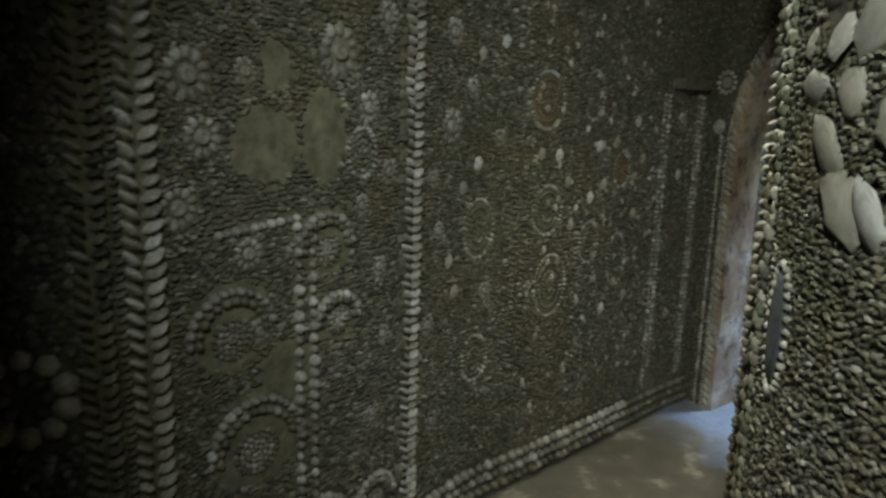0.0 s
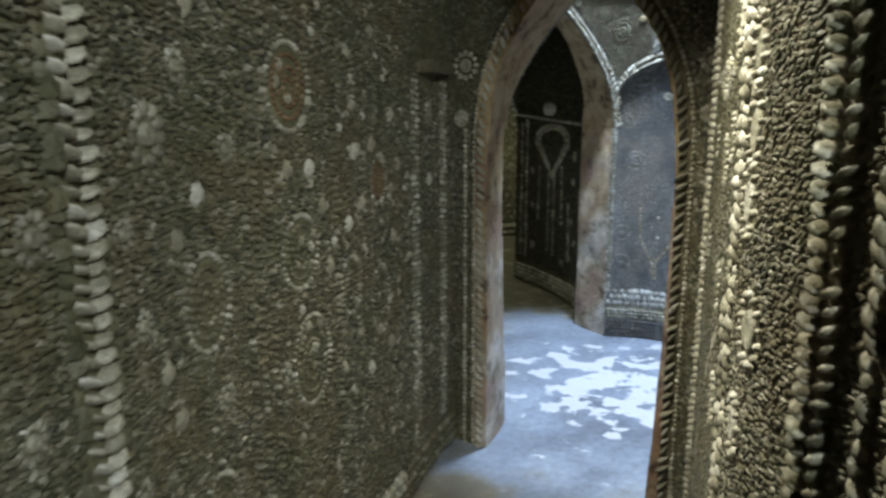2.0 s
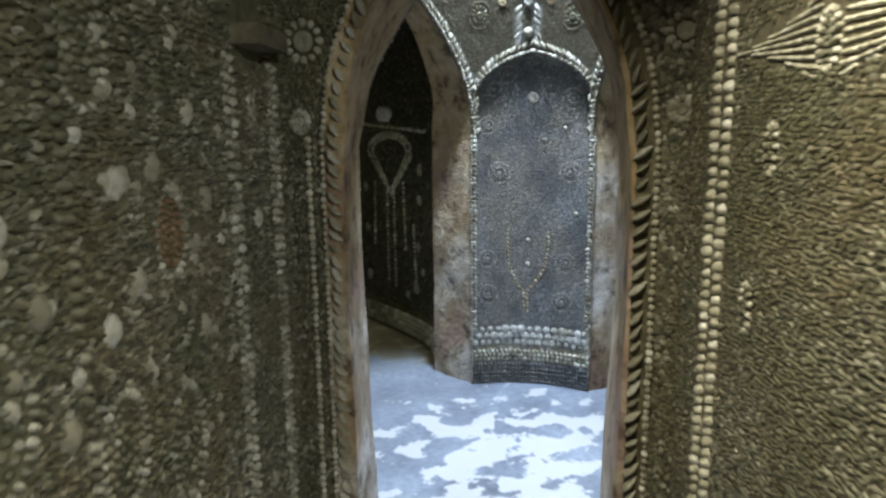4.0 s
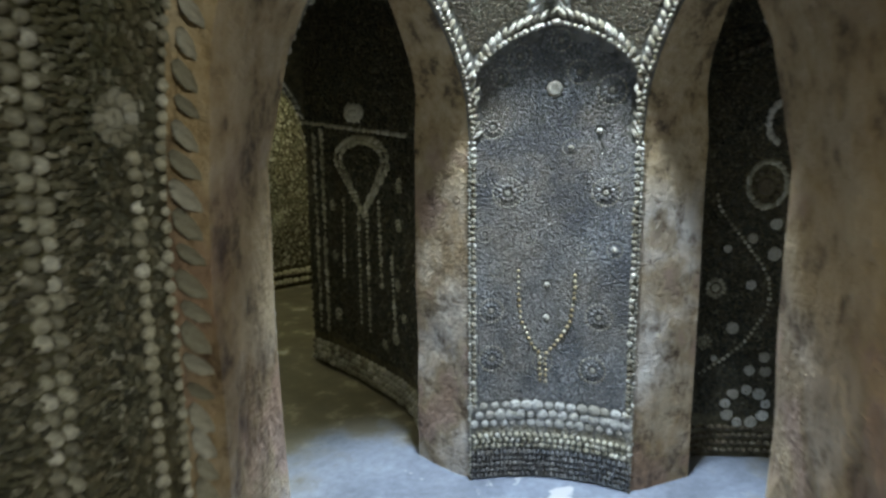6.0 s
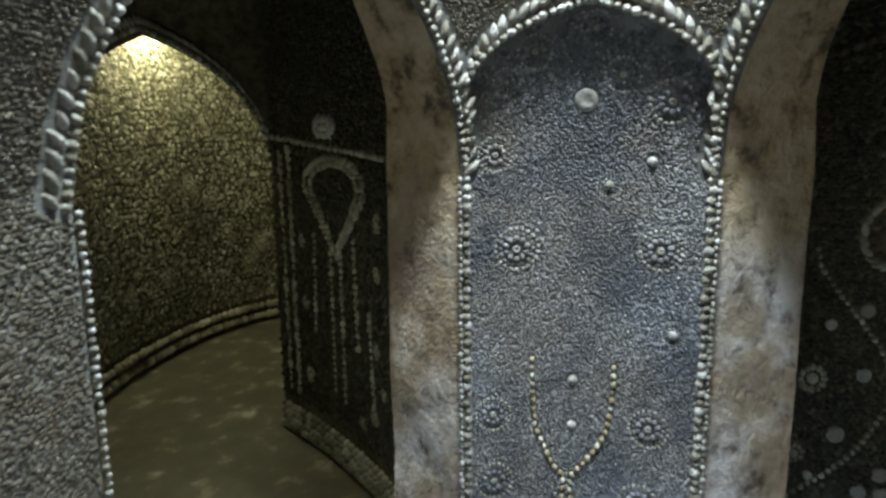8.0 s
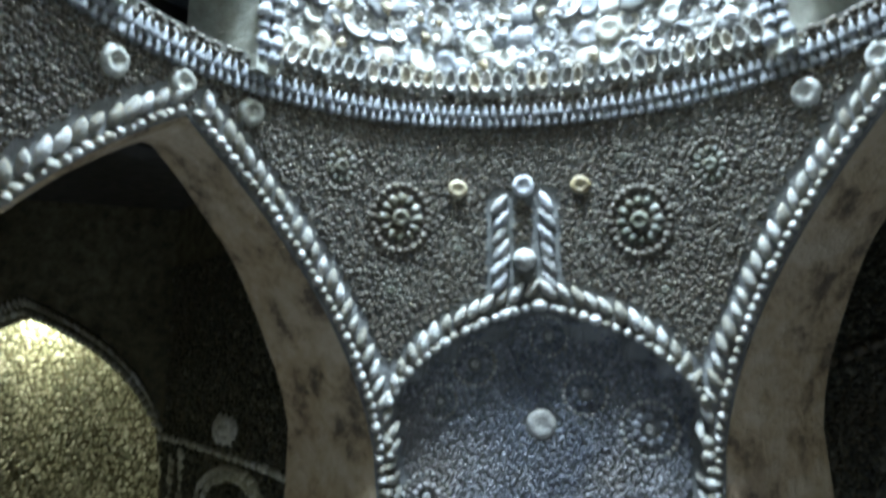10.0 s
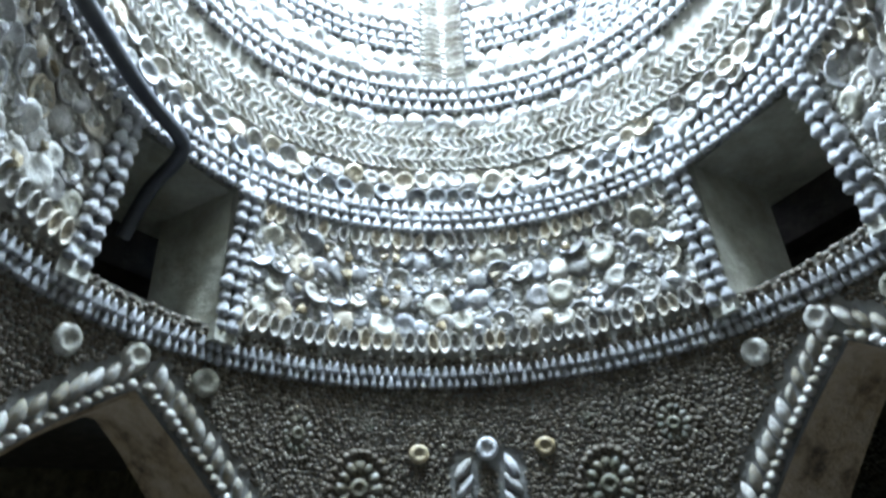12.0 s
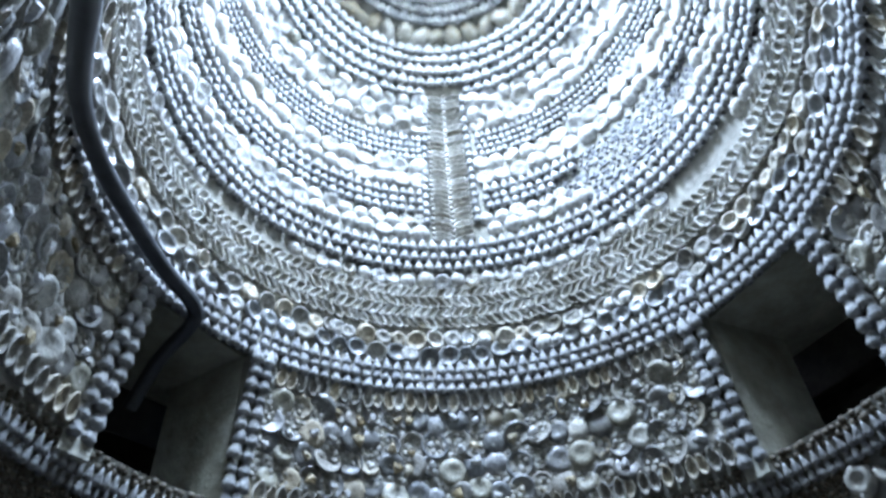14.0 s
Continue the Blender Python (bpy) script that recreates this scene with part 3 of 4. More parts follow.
# the passage behind the camera and past the dark turn
for nm, pts, sd in (("wall_turn", [(-0.625, 1.215), (-1.0, 1.10), (-1.35, 1.15), (-1.9, 1.75)], -1), ("wall_back", [(-2.0, -1.3), (-0.95, -1.0), (-0.75, 0.0), (-1.35, 0.55), (-2.2, 1.3)], 1), ("wall_end", [(0.6, -1.57), (-0.9, -1.6), (-1.9, -1.2)], 1), ("wall_turn_end", [(-1.5, 2.45), (-2.35, 1.1)], 1)):
    w = strip_wall(nm, smooth_line(pts), 2.62, M_BED, thick=0.06 if nm == "wall_turn" else 0.25, side=sd)
    if nm == "wall_turn":
        wall_turn = w
    tagged(w, "dark shell wall of the turning passage", "wall", kind="structure")

# rotunda passage round the pillar
PILLAR, PILLAR_WALLS = {}, {}
for q in (1, -1):
    plan = ((2.10, 0.55), (2.5, 0.70), (2.95, 1.13), (3.25, 1.52)) if q > 0 else ((2.10, -0.5), (2.29, -0.62), (2.33, -0.85), (2.40, -1.15), (2.75, -1.48), (3.25, -1.52))
    pts = [W(*p) for p in plan]
    PILLAR[q] = smooth_line([(p.x, p.y) for p in pts])
    w = strip_wall("wall_pillar", PILLAR[q], 2.5, M_BED, side=-q)
    PILLAR_WALLS[q] = w
    tagged(w, "dark shell mosaic side of the central pillar", "wall", kind="structure")
    pts = [W(*p) for p in ((3.25, q * 1.52), (3.9, q * 1.55), (4.6, q * 1.2), (4.9, q * 0.0))]
    w = strip_wall("wall_pillar_back", smooth_line([(p.x, p.y) for p in pts]), 2.5, M_BED, side=-q)
    tagged(w, "dark shell mosaic back of the central pillar", "wall", kind="structure")
    pts = [W(*p) for p in ((1.22, q * 1.05), (1.5, q * 1.45), (2.1, q * 2.05), (3.0, q * 2.6), (4.3, q * 2.75), (5.2, q * 2.4), (5.9, q * 1.4), (6.1, 0.0))]
    OUTER = smooth_line([(p.x, p.y) for p in pts])
    PILLAR[q * 2] = OUTER
    w = strip_wall("wall_passage", OUTER, 2.5, M_BED, side=q)
    if q > 0:
        OUTER_WALL = w
    tagged(w, "shell mosaic outer wall of the ring passage", "wall", kind="structure")
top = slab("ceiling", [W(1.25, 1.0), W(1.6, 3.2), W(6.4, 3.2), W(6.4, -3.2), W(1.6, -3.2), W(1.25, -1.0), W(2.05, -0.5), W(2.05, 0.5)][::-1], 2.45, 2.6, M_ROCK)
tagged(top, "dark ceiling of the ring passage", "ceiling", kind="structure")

# ================= dome =================
PROFILE = [(RCORN, CORN), (0.61, 2.262), (0.566, 2.535), (0.563, 2.593), (0.557, 2.688), (0.55, 2.805), (0.545, 2.863), (0.54, 2.965), (0.533, 3.07),
           (0.52, 3.165), (0.50, 3.275), (0.475, 3.343), (0.42, 3.445), (0.35, 3.554), (0.28, 3.608), (0.21, 3.65)]


def r_dome(z):
    for (r0, z0), (r1, z1) in zip(PROFILE[:-1], PROFILE[1:]):
        if z <= z1:
            return r0 + (r1 - r0) * (z - z0) / (z1 - z0)
    return PROFILE[-1][0]


def dome_surface(s, z):
    d = s * RAD_D
    return polar(d, r_dome(z), z)


RAD_D = 180 / math.pi / 0.54
VENTS = [(53, 77), (-71, -46), (168, 192)]
dome = tagged(new("dome"), "pale shell encrusted dome with a skylight", "dome", kind="structure")
VZ0, VZ1 = 2.266, 2.545
solid = [(-46, 53), (77, 168), (192, 289)]
for a, b in solid:
    ds = np.linspace(a, b, 31)
    rows = [[polar(d, r_dome(z), z) for z in np.linspace(VZ0, VZ1, 7)] for d in ds]
    back = [[polar(d, r_dome(z) + 0.06, z) for z in np.linspace(VZ0, VZ1, 7)] for d in ds]
    thick_sheet("drum", back, rows, M_BEDPALE, dome)
for z0, z1, n in ((CORN, VZ0, 4), (VZ1, 3.65, 40)):
    zs = np.linspace(z0, z1, n)
    ds = np.linspace(0, 360, 97)
    rows = [[polar(d, r_dome(z), z) for z in zs] for d in ds]
    back = [[polar(d, r_dome(z) + 0.06, z + 0.02) for z in zs] for d in ds]
    thick_sheet("dome_ring", back, rows, M_BEDPALE, dome)
# skylight shaft above the eye of the dome
zs = (3.66, 3.9)
shaft = thick_sheet("skylight_shaft", [[polar(d, 0.30, z) for z in zs] for d in np.linspace(0, 360, 33)], [[polar(d, 0.25, z) for z in zs] for d in np.linspace(0, 360, 33)], M_SLATE, dome)
cap = slab("skylight_cap", [polar(d, 0.3) for d in np.linspace(0, 360, 33)[:-1]], 3.9, 3.94, M_SLATE, dome)
# vents through the drum
for a, b in VENTS:
    vent = tagged(new("vent"), "dark rendered opening in the drum of the dome", "vent", kind="structure")
    mid = math.radians((a + b) / 2)
    out = UU * math.cos(mid) + VV * math.sin(mid)
    side = VV * math.cos(mid) - UU * math.sin(mid)
    for e, sg in ((a, -1), (b, 1)):
        p = polar(e, 0.59) + out * 0.004
        pts = [p, p + out * 0.20, p + out * 0.20 + side * sg * 0.05, p + side * sg * 0.05]
        slab("vent_cheek", pts if sg > 0 else pts[::-1], VZ0 - 0.03, VZ1 + 0.03, M_SLATE, vent)
    pa, pb = polar(a, 0.59), polar(b, 0.59)
    quad = [pa - side * 0.05, pb + side * 0.05, pb + side * 0.05 + out * 0.5, pa - side * 0.05 + out * 0.5]
    low = [p + out * 0.075 for p in quad]
    slab("vent_lintel", [p + out * 0.01 for p in quad], VZ1 + 0.004, VZ1 + 0.06, M_SLATE, vent)
    slab("vent_sill", low, VZ0 - 0.06, VZ0 - 0.004, M_RUBBLE, vent)
    bq = [pa - side * 0.2 + out * 0.34, pb + side * 0.2 + out * 0.34, pb + side * 0.2 + out * 0.42, pa - side * 0.2 + out * 0.42]
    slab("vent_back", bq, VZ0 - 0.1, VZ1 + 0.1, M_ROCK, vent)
    # a heap of stones on the sill
    rng = random.Random(int(a) + 40)
    for k in range(26):
        u, w, r = rng.uniform(0.14, 0.31), rng.uniform(-0.10, 0.10), rng.uniform(0.014, 0.034)
        c = polar((a + b) / 2, 0.59) + out * u + side * w + Vector((0, 0, VZ0 + r * 0.3 + max(0.0, u - 0.2) * rng.uniform(0.0, 1.0)))
        vs, fs = lathe(7, [(0.3, -0.45), (0.5, -0.1), (0.42, 0.3)], 0.5)
        mesh_object("stone", [c + (side * x * rng.uniform(0.8, 1.2) + out * y + Vector((0, 0, z))) * r * 2 for x, y, z in vs], fs, M_RUBBLE, False, vent)


# ================= dome shells =================
M = Mosaic(dome_surface, -1, 11)
FULL = 2 * math.pi * 0.54


def arc(d0, d1, z, n=40):
    return [(math.radians(d) * 0.54, z) for d in np.linspace(d0, d1, n)]


def teeth(z, size, d0=-180, d1=180, layer="slatey", point=0.8):
    """A course of pointed shells."""
    step = size * 0.92 * 0.54 / r_dome(z)
    M.line(layer, "whelk", arc(d0, d1, z, 73), step, size * 0.54 / r_dome(z) * 0.95, size * 1.22, size * point, -math.pi / 2, 0.07)


for z in (CORN + 0.006, CORN + 0.025):
    teeth(z, 0.0185)
for z in (2.544, 2.568, 2.589):
    teeth(z, 0.025)
for a, b in solid:
    M.line("nacre", "mussel", arc(a + 3.5, b - 3.5, 2.293), 0.021, 0.023, 0.046, 0.018, -math.pi / 2, 0.08)
    M.line("nacre", "mussel", arc(a + 3.5, b - 3.5, 2.512), 0.022, 0.022, 0.044, 0.016, -math.pi / 2, 0.08)
    for e in (a + 2.0, b - 2.0):
        for q in (-1.3, 1.3):
            s = math.radians(e + q) * 0.54
            M.line("slatey", "whelk", [(s, 2.275), (s, 2.54)], 0.026, 0.026, 0.034, 0.024, 0.0, 0.08)
    rng = random.Random(int(a) + 500)
    for i, z in enumerate(np.linspace(2.331, 2.474, 4)):
        d = a + 6.0 + (2.4 if i % 2 else 0)
        while d < b - 5.5:
            w = rng.uniform(0.044, 0.062)
            at = math.radians(d) * 0.54
            zz, spin, lean = z + rng.uniform(-0.008, 0.008), rng.uniform(-3, 3), rng.uniform(-0.4, 0.4)
            if rng.random() < 0.13:
                M.put("pale", "limpet", at, zz, w, w * rng.uniform(0.9, 1.15), w * 0.22, spin, lean, 0.002)
            else:
                M.put(rng.choice(("haze", "haze", "nacre")), rng.choice(("cup", "limpet", "cup", "dome")), at, zz, w, w * rng.uniform(0.9, 1.15), w * 0.17, spin, lean, 0.002)
                if rng.random() < 0.55:
                    M.put(rng.choice(("white_o", "gold", "white_o")), "chip", at + rng.uniform(-0.2, 0.2) * w, zz + rng.uniform(-0.25, 0.1) * w, w * rng.uniform(0.3, 0.6), w * rng.uniform(0.25, 0.5), w * 0.16, spin, 0.0, -0.12 * w)
            d += w / 0.56 * 57.3 * 0.74


M.fill("umber", "bead", -math.pi * 0.54, math.pi * 0.54, CORN + 0.034, 2.274, 0.012, 0.0135, None, 0.45)
for a, b in solid:
    M.fill("silver", "bead", math.radians(a + 3.5) * 0.54, math.radians(b - 3.5) * 0.54, 2.31, 2.50, 0.013, 0.015, None, 0.14)


def discs(z, w, d0, d1, layer="white_o", kinds=("limpet", "dome"), tilt=0.4, gap=0.9, seed=3):
    rng = random.Random(int(z * 1000) + seed)
    d = d0
    while d < d1:
        q = w * rng.uniform(0.86, 1.16)
        M.put(layer if rng.random() < 0.9 else "silver", rng.choice(kinds), math.radians(d) * 0.54, z + rng.uniform(-0.1, 0.1) * w, q * 0.54 / r_dome(z), q, q * 0.36, rng.uniform(-3, 3), rng.uniform(-tilt, tilt), 0.001)
        d += q / r_dome(z) * 57.3 * gap


RIB = (-3.2, 14.6)
BARE = [(-70, -24, 2.955, 3.125), (-74, -48, 2.775, 2.845), (50, 80, 2.805, 2.868)]


def spans(z):
    """Arcs of a course, broken at the rib and at the bare patches."""
    cuts = []
    if 2.935 < z < 3.454:
        cuts.append(RIB)
    rag = random.Random(int(z * 1000))
    for a, b, z0, z1 in BARE:
        if z0 < z < z1:
            half = (b - a) / 2 * math.sqrt(max(0.05, 1 - ((z - (z0 + z1) / 2) / ((z1 - z0) / 2)) ** 2 * 0.75))
            cuts.append(((a + b) / 2 - half + rag.uniform(-5, 5), (a + b) / 2 + half + rag.uniform(-5, 5)))
    out, at = [], -180.0
    for a, b in sorted(cuts):
        out.append((at, a))
        at = b
    return out + [(at, 180.0)]


def course(kind, z, size, **k):
    for a, b in spans(z):
        if kind == "teeth":
            teeth(z, size, a, b, **k)
        elif kind == "discs":
            discs(z, size, a, b, **k)
        else:
            turn = k.get("turn", 0.6)
            M.line(k.get("layer", "silver"), "mussel", arc(a, b, z, 60), size * 0.55 * 0.54 / r_dome(z), size * 0.6, size * 1.25, size * 0.45, -math.pi / 2 + turn, 0.1)


course("discs", 2.627, 0.044, layer="haze", kinds=("limpet", "cup", "cup"))
course("discs", 2.665, 0.044, layer="nacre", kinds=("limpet", "cup", "cup"), seed=9)
for i in range(6):
    discs(2.627 + 0.036 * (i % 2), 0.042, -50 + 17 * i, -46 + 17 * i, "white_o", seed=20 + i)
course("leaf", 2.709, 0.036, turn=0.75)
course("leaf", 2.737, 0.036, turn=-0.75)
course("leaf", 2.766, 0.036, turn=0.75)
course("leaf", 2.793, 0.034, turn=-0.75)
course("discs", 2.831, 0.042, kinds=("dome", "limpet"))
for z in (2.869, 2.901, 2.934):
    course("teeth", z, 0.027)
course("discs", 2.982, 0.046, kinds=("dome", "limpet"))
course("discs", 3.020, 0.046, kinds=("dome", "limpet"), seed=4)
for z in (3.059, 3.086, 3.114):
    course("teeth", z, 0.026)
course("discs", 3.158, 0.054)
course("discs", 3.205, 0.054, seed=5)
for z in (3.240, 3.262, 3.283, 3.302):
    course("teeth", z, 0.019)
course("discs", 3.337, 0.05)
course("discs", 3.372, 0.05, seed=6)
course("discs", 3.406, 0.05, seed=7)
for z in (3.438, 3.466, 3.494, 3.522, 3.546):
    course("teeth", z, 0.03)
course("discs", 3.572, 0.052, kinds=("dome",), layer="silver_o")
for z in (3.603, 3.620, 3.635):
    course("teeth", z, 0.026)
M.fill("grey", "chip", math.radians(-74) * 0.54, math.radians(-22) * 0.54, 2.955, 3.12, 0.017, 0.017, None, 0.3)
# the upright rib
M.begin("upright_rib")
for q, dd in ((-1, 2.9), (1, 8.5)):
    for z in np.arange(2.952, 3.425, 0.0165):
        M.put("silver", "mussel", math.radians(dd) * 0.54, float(z), 0.019, 0.062, 0.024, q * 1.3)
for z in np.arange(2.952, 3.425, 0.026):
    M.put("silver", "cup", math.radians(5.7) * 0.54, float(z), 0.017, 0.026, 0.012)
M.end()
for dd in (-1.4, 12.8):
    for z in np.arange(3.02, 3.425, 0.028):
        M.put("slatey", "whelk", math.radians(dd) * 0.54, float(z), 0.022, 0.03, 0.02)
M.build(dome, LAYERS, pieces={("white_o", "limpet"), ("white_o", "ring"), ("silver_o", "dome")}, limit=420)

# black cable along the spring of the dome
def cable():
    pts = [polar(d, r_dome(z) - off, z) for d, z, off in ((67, 2.40, -0.09), (68, 2.47, -0.04), (68.6, 2.515, 0.02), (71, 2.535, 0.035), (79, 2.546, 0.037), (88, 2.555, 0.037), (106, 2.535, 0.037), (122, 2.492, 0.037), (145, 2.36, 0.04), (152, 2.29, 0.04))]
    cu = bpy.data.curves.new("cable", "CURVE")
    cu.dimensions, cu.bevel_depth, cu.bevel_resolution = "3D", 0.0135, 3
    sp = cu.splines.new("POLY")
    line = smooth_line3(pts)
    sp.points.add(len(line) - 1)
    for k, p in zip(sp.points, line):
        k.co = (*p, 1)
    m, t, b = node_material("black rubber")
    n = noise_tex(t, 40.0)
    t.links.new(ramp(t, n.outputs[0], [(0.3, (0.012, 0.013, 0.016)), (0.7, (0.03, 0.032, 0.036))]).outputs[0], b.inputs["Base Color"])
    b.inputs["Roughness"].default_value = 0.5
    cu.materials.append(m)
    tmp = new("cable_line", cu)
    me = bpy.data.meshes.new_from_object(tmp.evaluated_get(bpy.context.evaluated_depsgraph_get()))
    bpy.data.objects.remove(tmp)
    ob = new("cable", me)
    tagged(ob, "black rubber cable pinned along the shell dome", "cable")


def smooth_line3(P, n=8):
    P = [2 * P[0] - P[1]] + P + [2 * P[-1] - P[-2]]
    out = []
    for i in range(1, len(P) - 2):
        for k in range(n):
            t = k / n
            a, b, c, d = P[i - 1:i + 3]
            out.append(0.5 * (2 * b + (c - a) * t + (2 * a - 5 * b + 4 * c - d) * t * t + (3 * b - a - 3 * c + d) * t ** 3))
    return out + [P[-2]]


cable()

# ================= pillar panel and room wall =================
M = Mosaic(room_surface, -1, 21)
HALFW = math.radians(PANEL) * 0.765
NAPEX = 1.84


def niche_z(s):
    return arch_z(s / HALFW, 1.60, NAPEX, 0.6)


# rows of shells at its foot
for i, z in enumerate((0.02, 0.045, 0.07, 0.095, 0.12)):
    M.line("grey", "whelk", [(-HALFW, z), (HALFW, z)], 0.02, 0.02, 0.02, 0.02, -math.pi / 2, 0.1)
for i, z in enumerate((0.145, 0.168, 0.19)):
    M.line("pale", "dome", [(-HALFW, z), (HALFW, z)], 0.026, 0.026, 0.024, 0.016, 0.0, 0.1)
for i, (z, w) in enumerate(((0.215, 0.034), (0.245, 0.04), (0.282, 0.044))):
    M.line("white_o" if i else "silver_o", "dome" if i else "cup", [(-HALFW + 0.01 * i, z), (HALFW, z)], w * 0.98, w, w, w * 0.24, 0.0, 0.16)
M.line("white_o", "dome", [(-HALFW + 0.02, 0.322), (HALFW, 0.322)], 0.046, 0.046, 0.046, 0.012, 0.0, 0.16)
M.holes += [(s, 0.16, 0.06, 0.185) for s in np.linspace(-HALFW, HALFW, 30)]


ROSES = ((-0.019, 1.79, 0.045), (0.138, 1.735, 0.05), (-0.088, 1.673, 0.05), (-0.21, 1.603, 0.062), (0.236, 1.47, 0.052), (0.178, 1.21, 0.065), (-0.196, 1.216, 0.06), (0.244, 0.731, 0.055), (-0.187, 0.716, 0.06),
         (0.242, 0.529, 0.06), (0.033, 0.513, 0.045), (-0.17, 0.494, 0.06), (-0.061, 1.388, 0.036), (-0.251, 1.316, 0.036), (0.268, 1.045, 0.036), (0.095, 1.028, 0.034), (-0.122, 0.986, 0.03), (-0.238, 0.992, 0.034), (0.22, 0.90, 0.034), (0.21, 1.66, 0.04))
for s, z, r in ROSES:
    r *= 0.9
    M.hole(s, z, r * 0.98)
    M.begin("rosette")
    M.put("silver", "limpet", s, z, r * 0.36, r * 0.36, r * 0.2)
    M.ring("grey", "dome", s, z, r * 0.5, r * 0.5, 10, r * 0.34, r * 0.36, r * 0.18)
    M.ring("grey", "bead", s, z, r * 0.76, r * 0.76, 16, r * 0.34, r * 0.30, r * 0.10)
    M.ring("silver", "bead", s, z, r * 0.98, r * 0.98, 22, r * 0.27, r * 0.24, r * 0.14)
    M.end()
for s, z in ((0.021, 0.836), (0.021, 0.702), (-0.165, 1.451), (-0.238, 0.992), (-0.061, 1.388)):
    M.hole(s, z, 0.02)
    M.put("silver", "dome", s, z, 0.028, 0.028, 0.013)
M.hole(0.003, 1.612, 0.035)
M.put("silver", "limpet", 0.003, 1.612, 0.062, 0.062, 0.012)
M.begin("beaded_vase")
for pts in (((0.133, 0.893), (0.132, 0.79), (0.125, 0.695), (0.076, 0.584), (0.045, 0.55), (0.041, 0.42)), ((-0.089, 0.88), (-0.09, 0.80), (-0.074, 0.682), (-0.016, 0.588), (0.022, 0.55), (0.02, 0.42))):
    M.line("gold", "dome", pts, 0.024, 0.016, 0.018, 0.012, 0.0, 0.1, clear=0.013)
M.end()
# beads down both edges
for q in (-1, 1):
    M.line("silver_o", "dome", [(q * (HALFW - 0.014), 0.33), (q * (HALFW - 0.014), 1.60)], 0.025, 0.024, 0.026, 0.017, 0.0, 0.1, clear=0.02)
    M.line("silver", "dome", [(q * (HALFW + 0.004), 0.0), (q * (HALFW + 0.004), SPRING)], 0.018, 0.012, 0.018, 0.01, 0.0, 0.1)
# hood over the panel's pointed head
for q in (-1, 1):
    line = [(q * k * HALFW, niche_z(k * HALFW) + 0.012) for k in np.linspace(0.97, 0.0, 16)]
    M.line("silver_o", "dome", line, 0.024, 0.022, 0.026, 0.02, 0.0, 0.1, clear=0.02)
    line = [(s * 0.97, z + 0.036) for s, z in line]
    M.line("silver_o", "leaf", line, 0.033, 0.024, 0.05, 0.022, q * 0.75, 0.1, clear=0.028)
# upright plume above it
for q in (-1, 1):
    M.line("white_o", "leaf", [(0.03 + q * 0.054, NAPEX + 0.06), (0.03 + q * 0.052, 2.06)], 0.031, 0.026, 0.058, 0.02, -q * 0.55, 0.08, clear=0.035)
M.put("white_o", "limpet", 0.027, 2.09, 0.045, 0.045, 0.02)
M.hole(0.027, 2.09, 0.03)
M.put("silver", "dome", 0.028, 1.943, 0.05, 0.05, 0.03)
M.hole(0.028, 1.943, 0.035)
for s, z, r in ((0.316, 2.022, 0.07), (-0.232, 2.005, 0.07), (0.462, 2.112, 0.05), (-0.394, 2.09, 0.05), (0.30, 2.13, 0.03), (-0.21, 2.13, 0.032), (0.182, 1.967, 0.032), (-0.104, 1.973, 0.03), (0.33, 1.88, 0.035), (-0.27, 1.87, 0.03)):
    M.rosette(s, z, r, "fill", "fill", 12, "umber")
    M.holes.pop()
for s, z in ((0.183, 2.084), (-0.106, 2.085)):
    M.hole(s, z, 0.022)
    M.put("gold", "limpet", s, z, 0.042, 0.038, 0.014)


# borders of the arches
def border(arch, sides=(-1, 1)):
    for q in sides:
        def at(k, off):
            d = arch[0] + q * (1 - k) * arch[1]
            z = arch_z(1 - k)
            n = 1 - k
            return ((d + q * off / 0.765 * 57.3 * (0.35 + 0.65 * n)) / RAD, z + off * (1 - 0.45 * n))
        ks = np.linspace(0, 1, 26)
        M.line("silver_o", "dome", [at(k, 0.012) for k in ks], 0.021, 0.019, 0.020, 0.015, 0.0, 0.1, clear=0.02)
        M.line("silver_o", "leaf", [at(k, 0.038) for k in ks], 0.0325, 0.021, 0.046, 0.015, q * 0.8, 0.1, clear=0.03)


for arch in (ARCH_L, ARCH_R, ARCH_E):
    border(arch)
for q in (1, -1):
    d0 = (ARCH_L if q > 0 else ARCH_R)[0]
    M.put("pale", "limpet", (d0 + 2) / RAD, 2.182, 0.05, 0.05, 0.016)
    M.put("pale", "limpet", (d0 - 10) / RAD, 2.172, 0.052, 0.052, 0.016)
    M.put("pale", "limpet", (d0 + 13) / RAD, 2.168, 0.052, 0.052, 0.016)


for d in (97.2, 153.8 - 1.6, -91.2, -155.6):
    M.line("silver", "dome", [(d / RAD, 0.0), (d / RAD, SPRING)], 0.017, 0.013, 0.016, 0.010, 0.0, 0.1, clear=0.016)


def on_wall(s, z):
    d = s * RAD
    d = (d + 180) % 360 - 180
    for mid, half in (ARCH_L, ARCH_R):
        if abs(d - mid) < half:
            return z > arch_z((d - mid) / half) + 0.008
    if d % 360 > ENTR and d % 360 < ENTR_R:
        return z > arch_z((d % 360 - ARCH_E[0]) / ARCH_E[1]) + 0.008
    return True


M.fill("grey", "bead", -HALFW + 0.01, HALFW - 0.01, 0.34, 1.86, 0.0090, 0.0104, lambda s, z: z < niche_z(s), 0.5)
M.fill("umber", "bead", -HALFW + 0.005, HALFW - 0.005, 1.58, CORN, 0.0088, 0.0100, lambda s, z: z >= niche_z(s), 0.45)
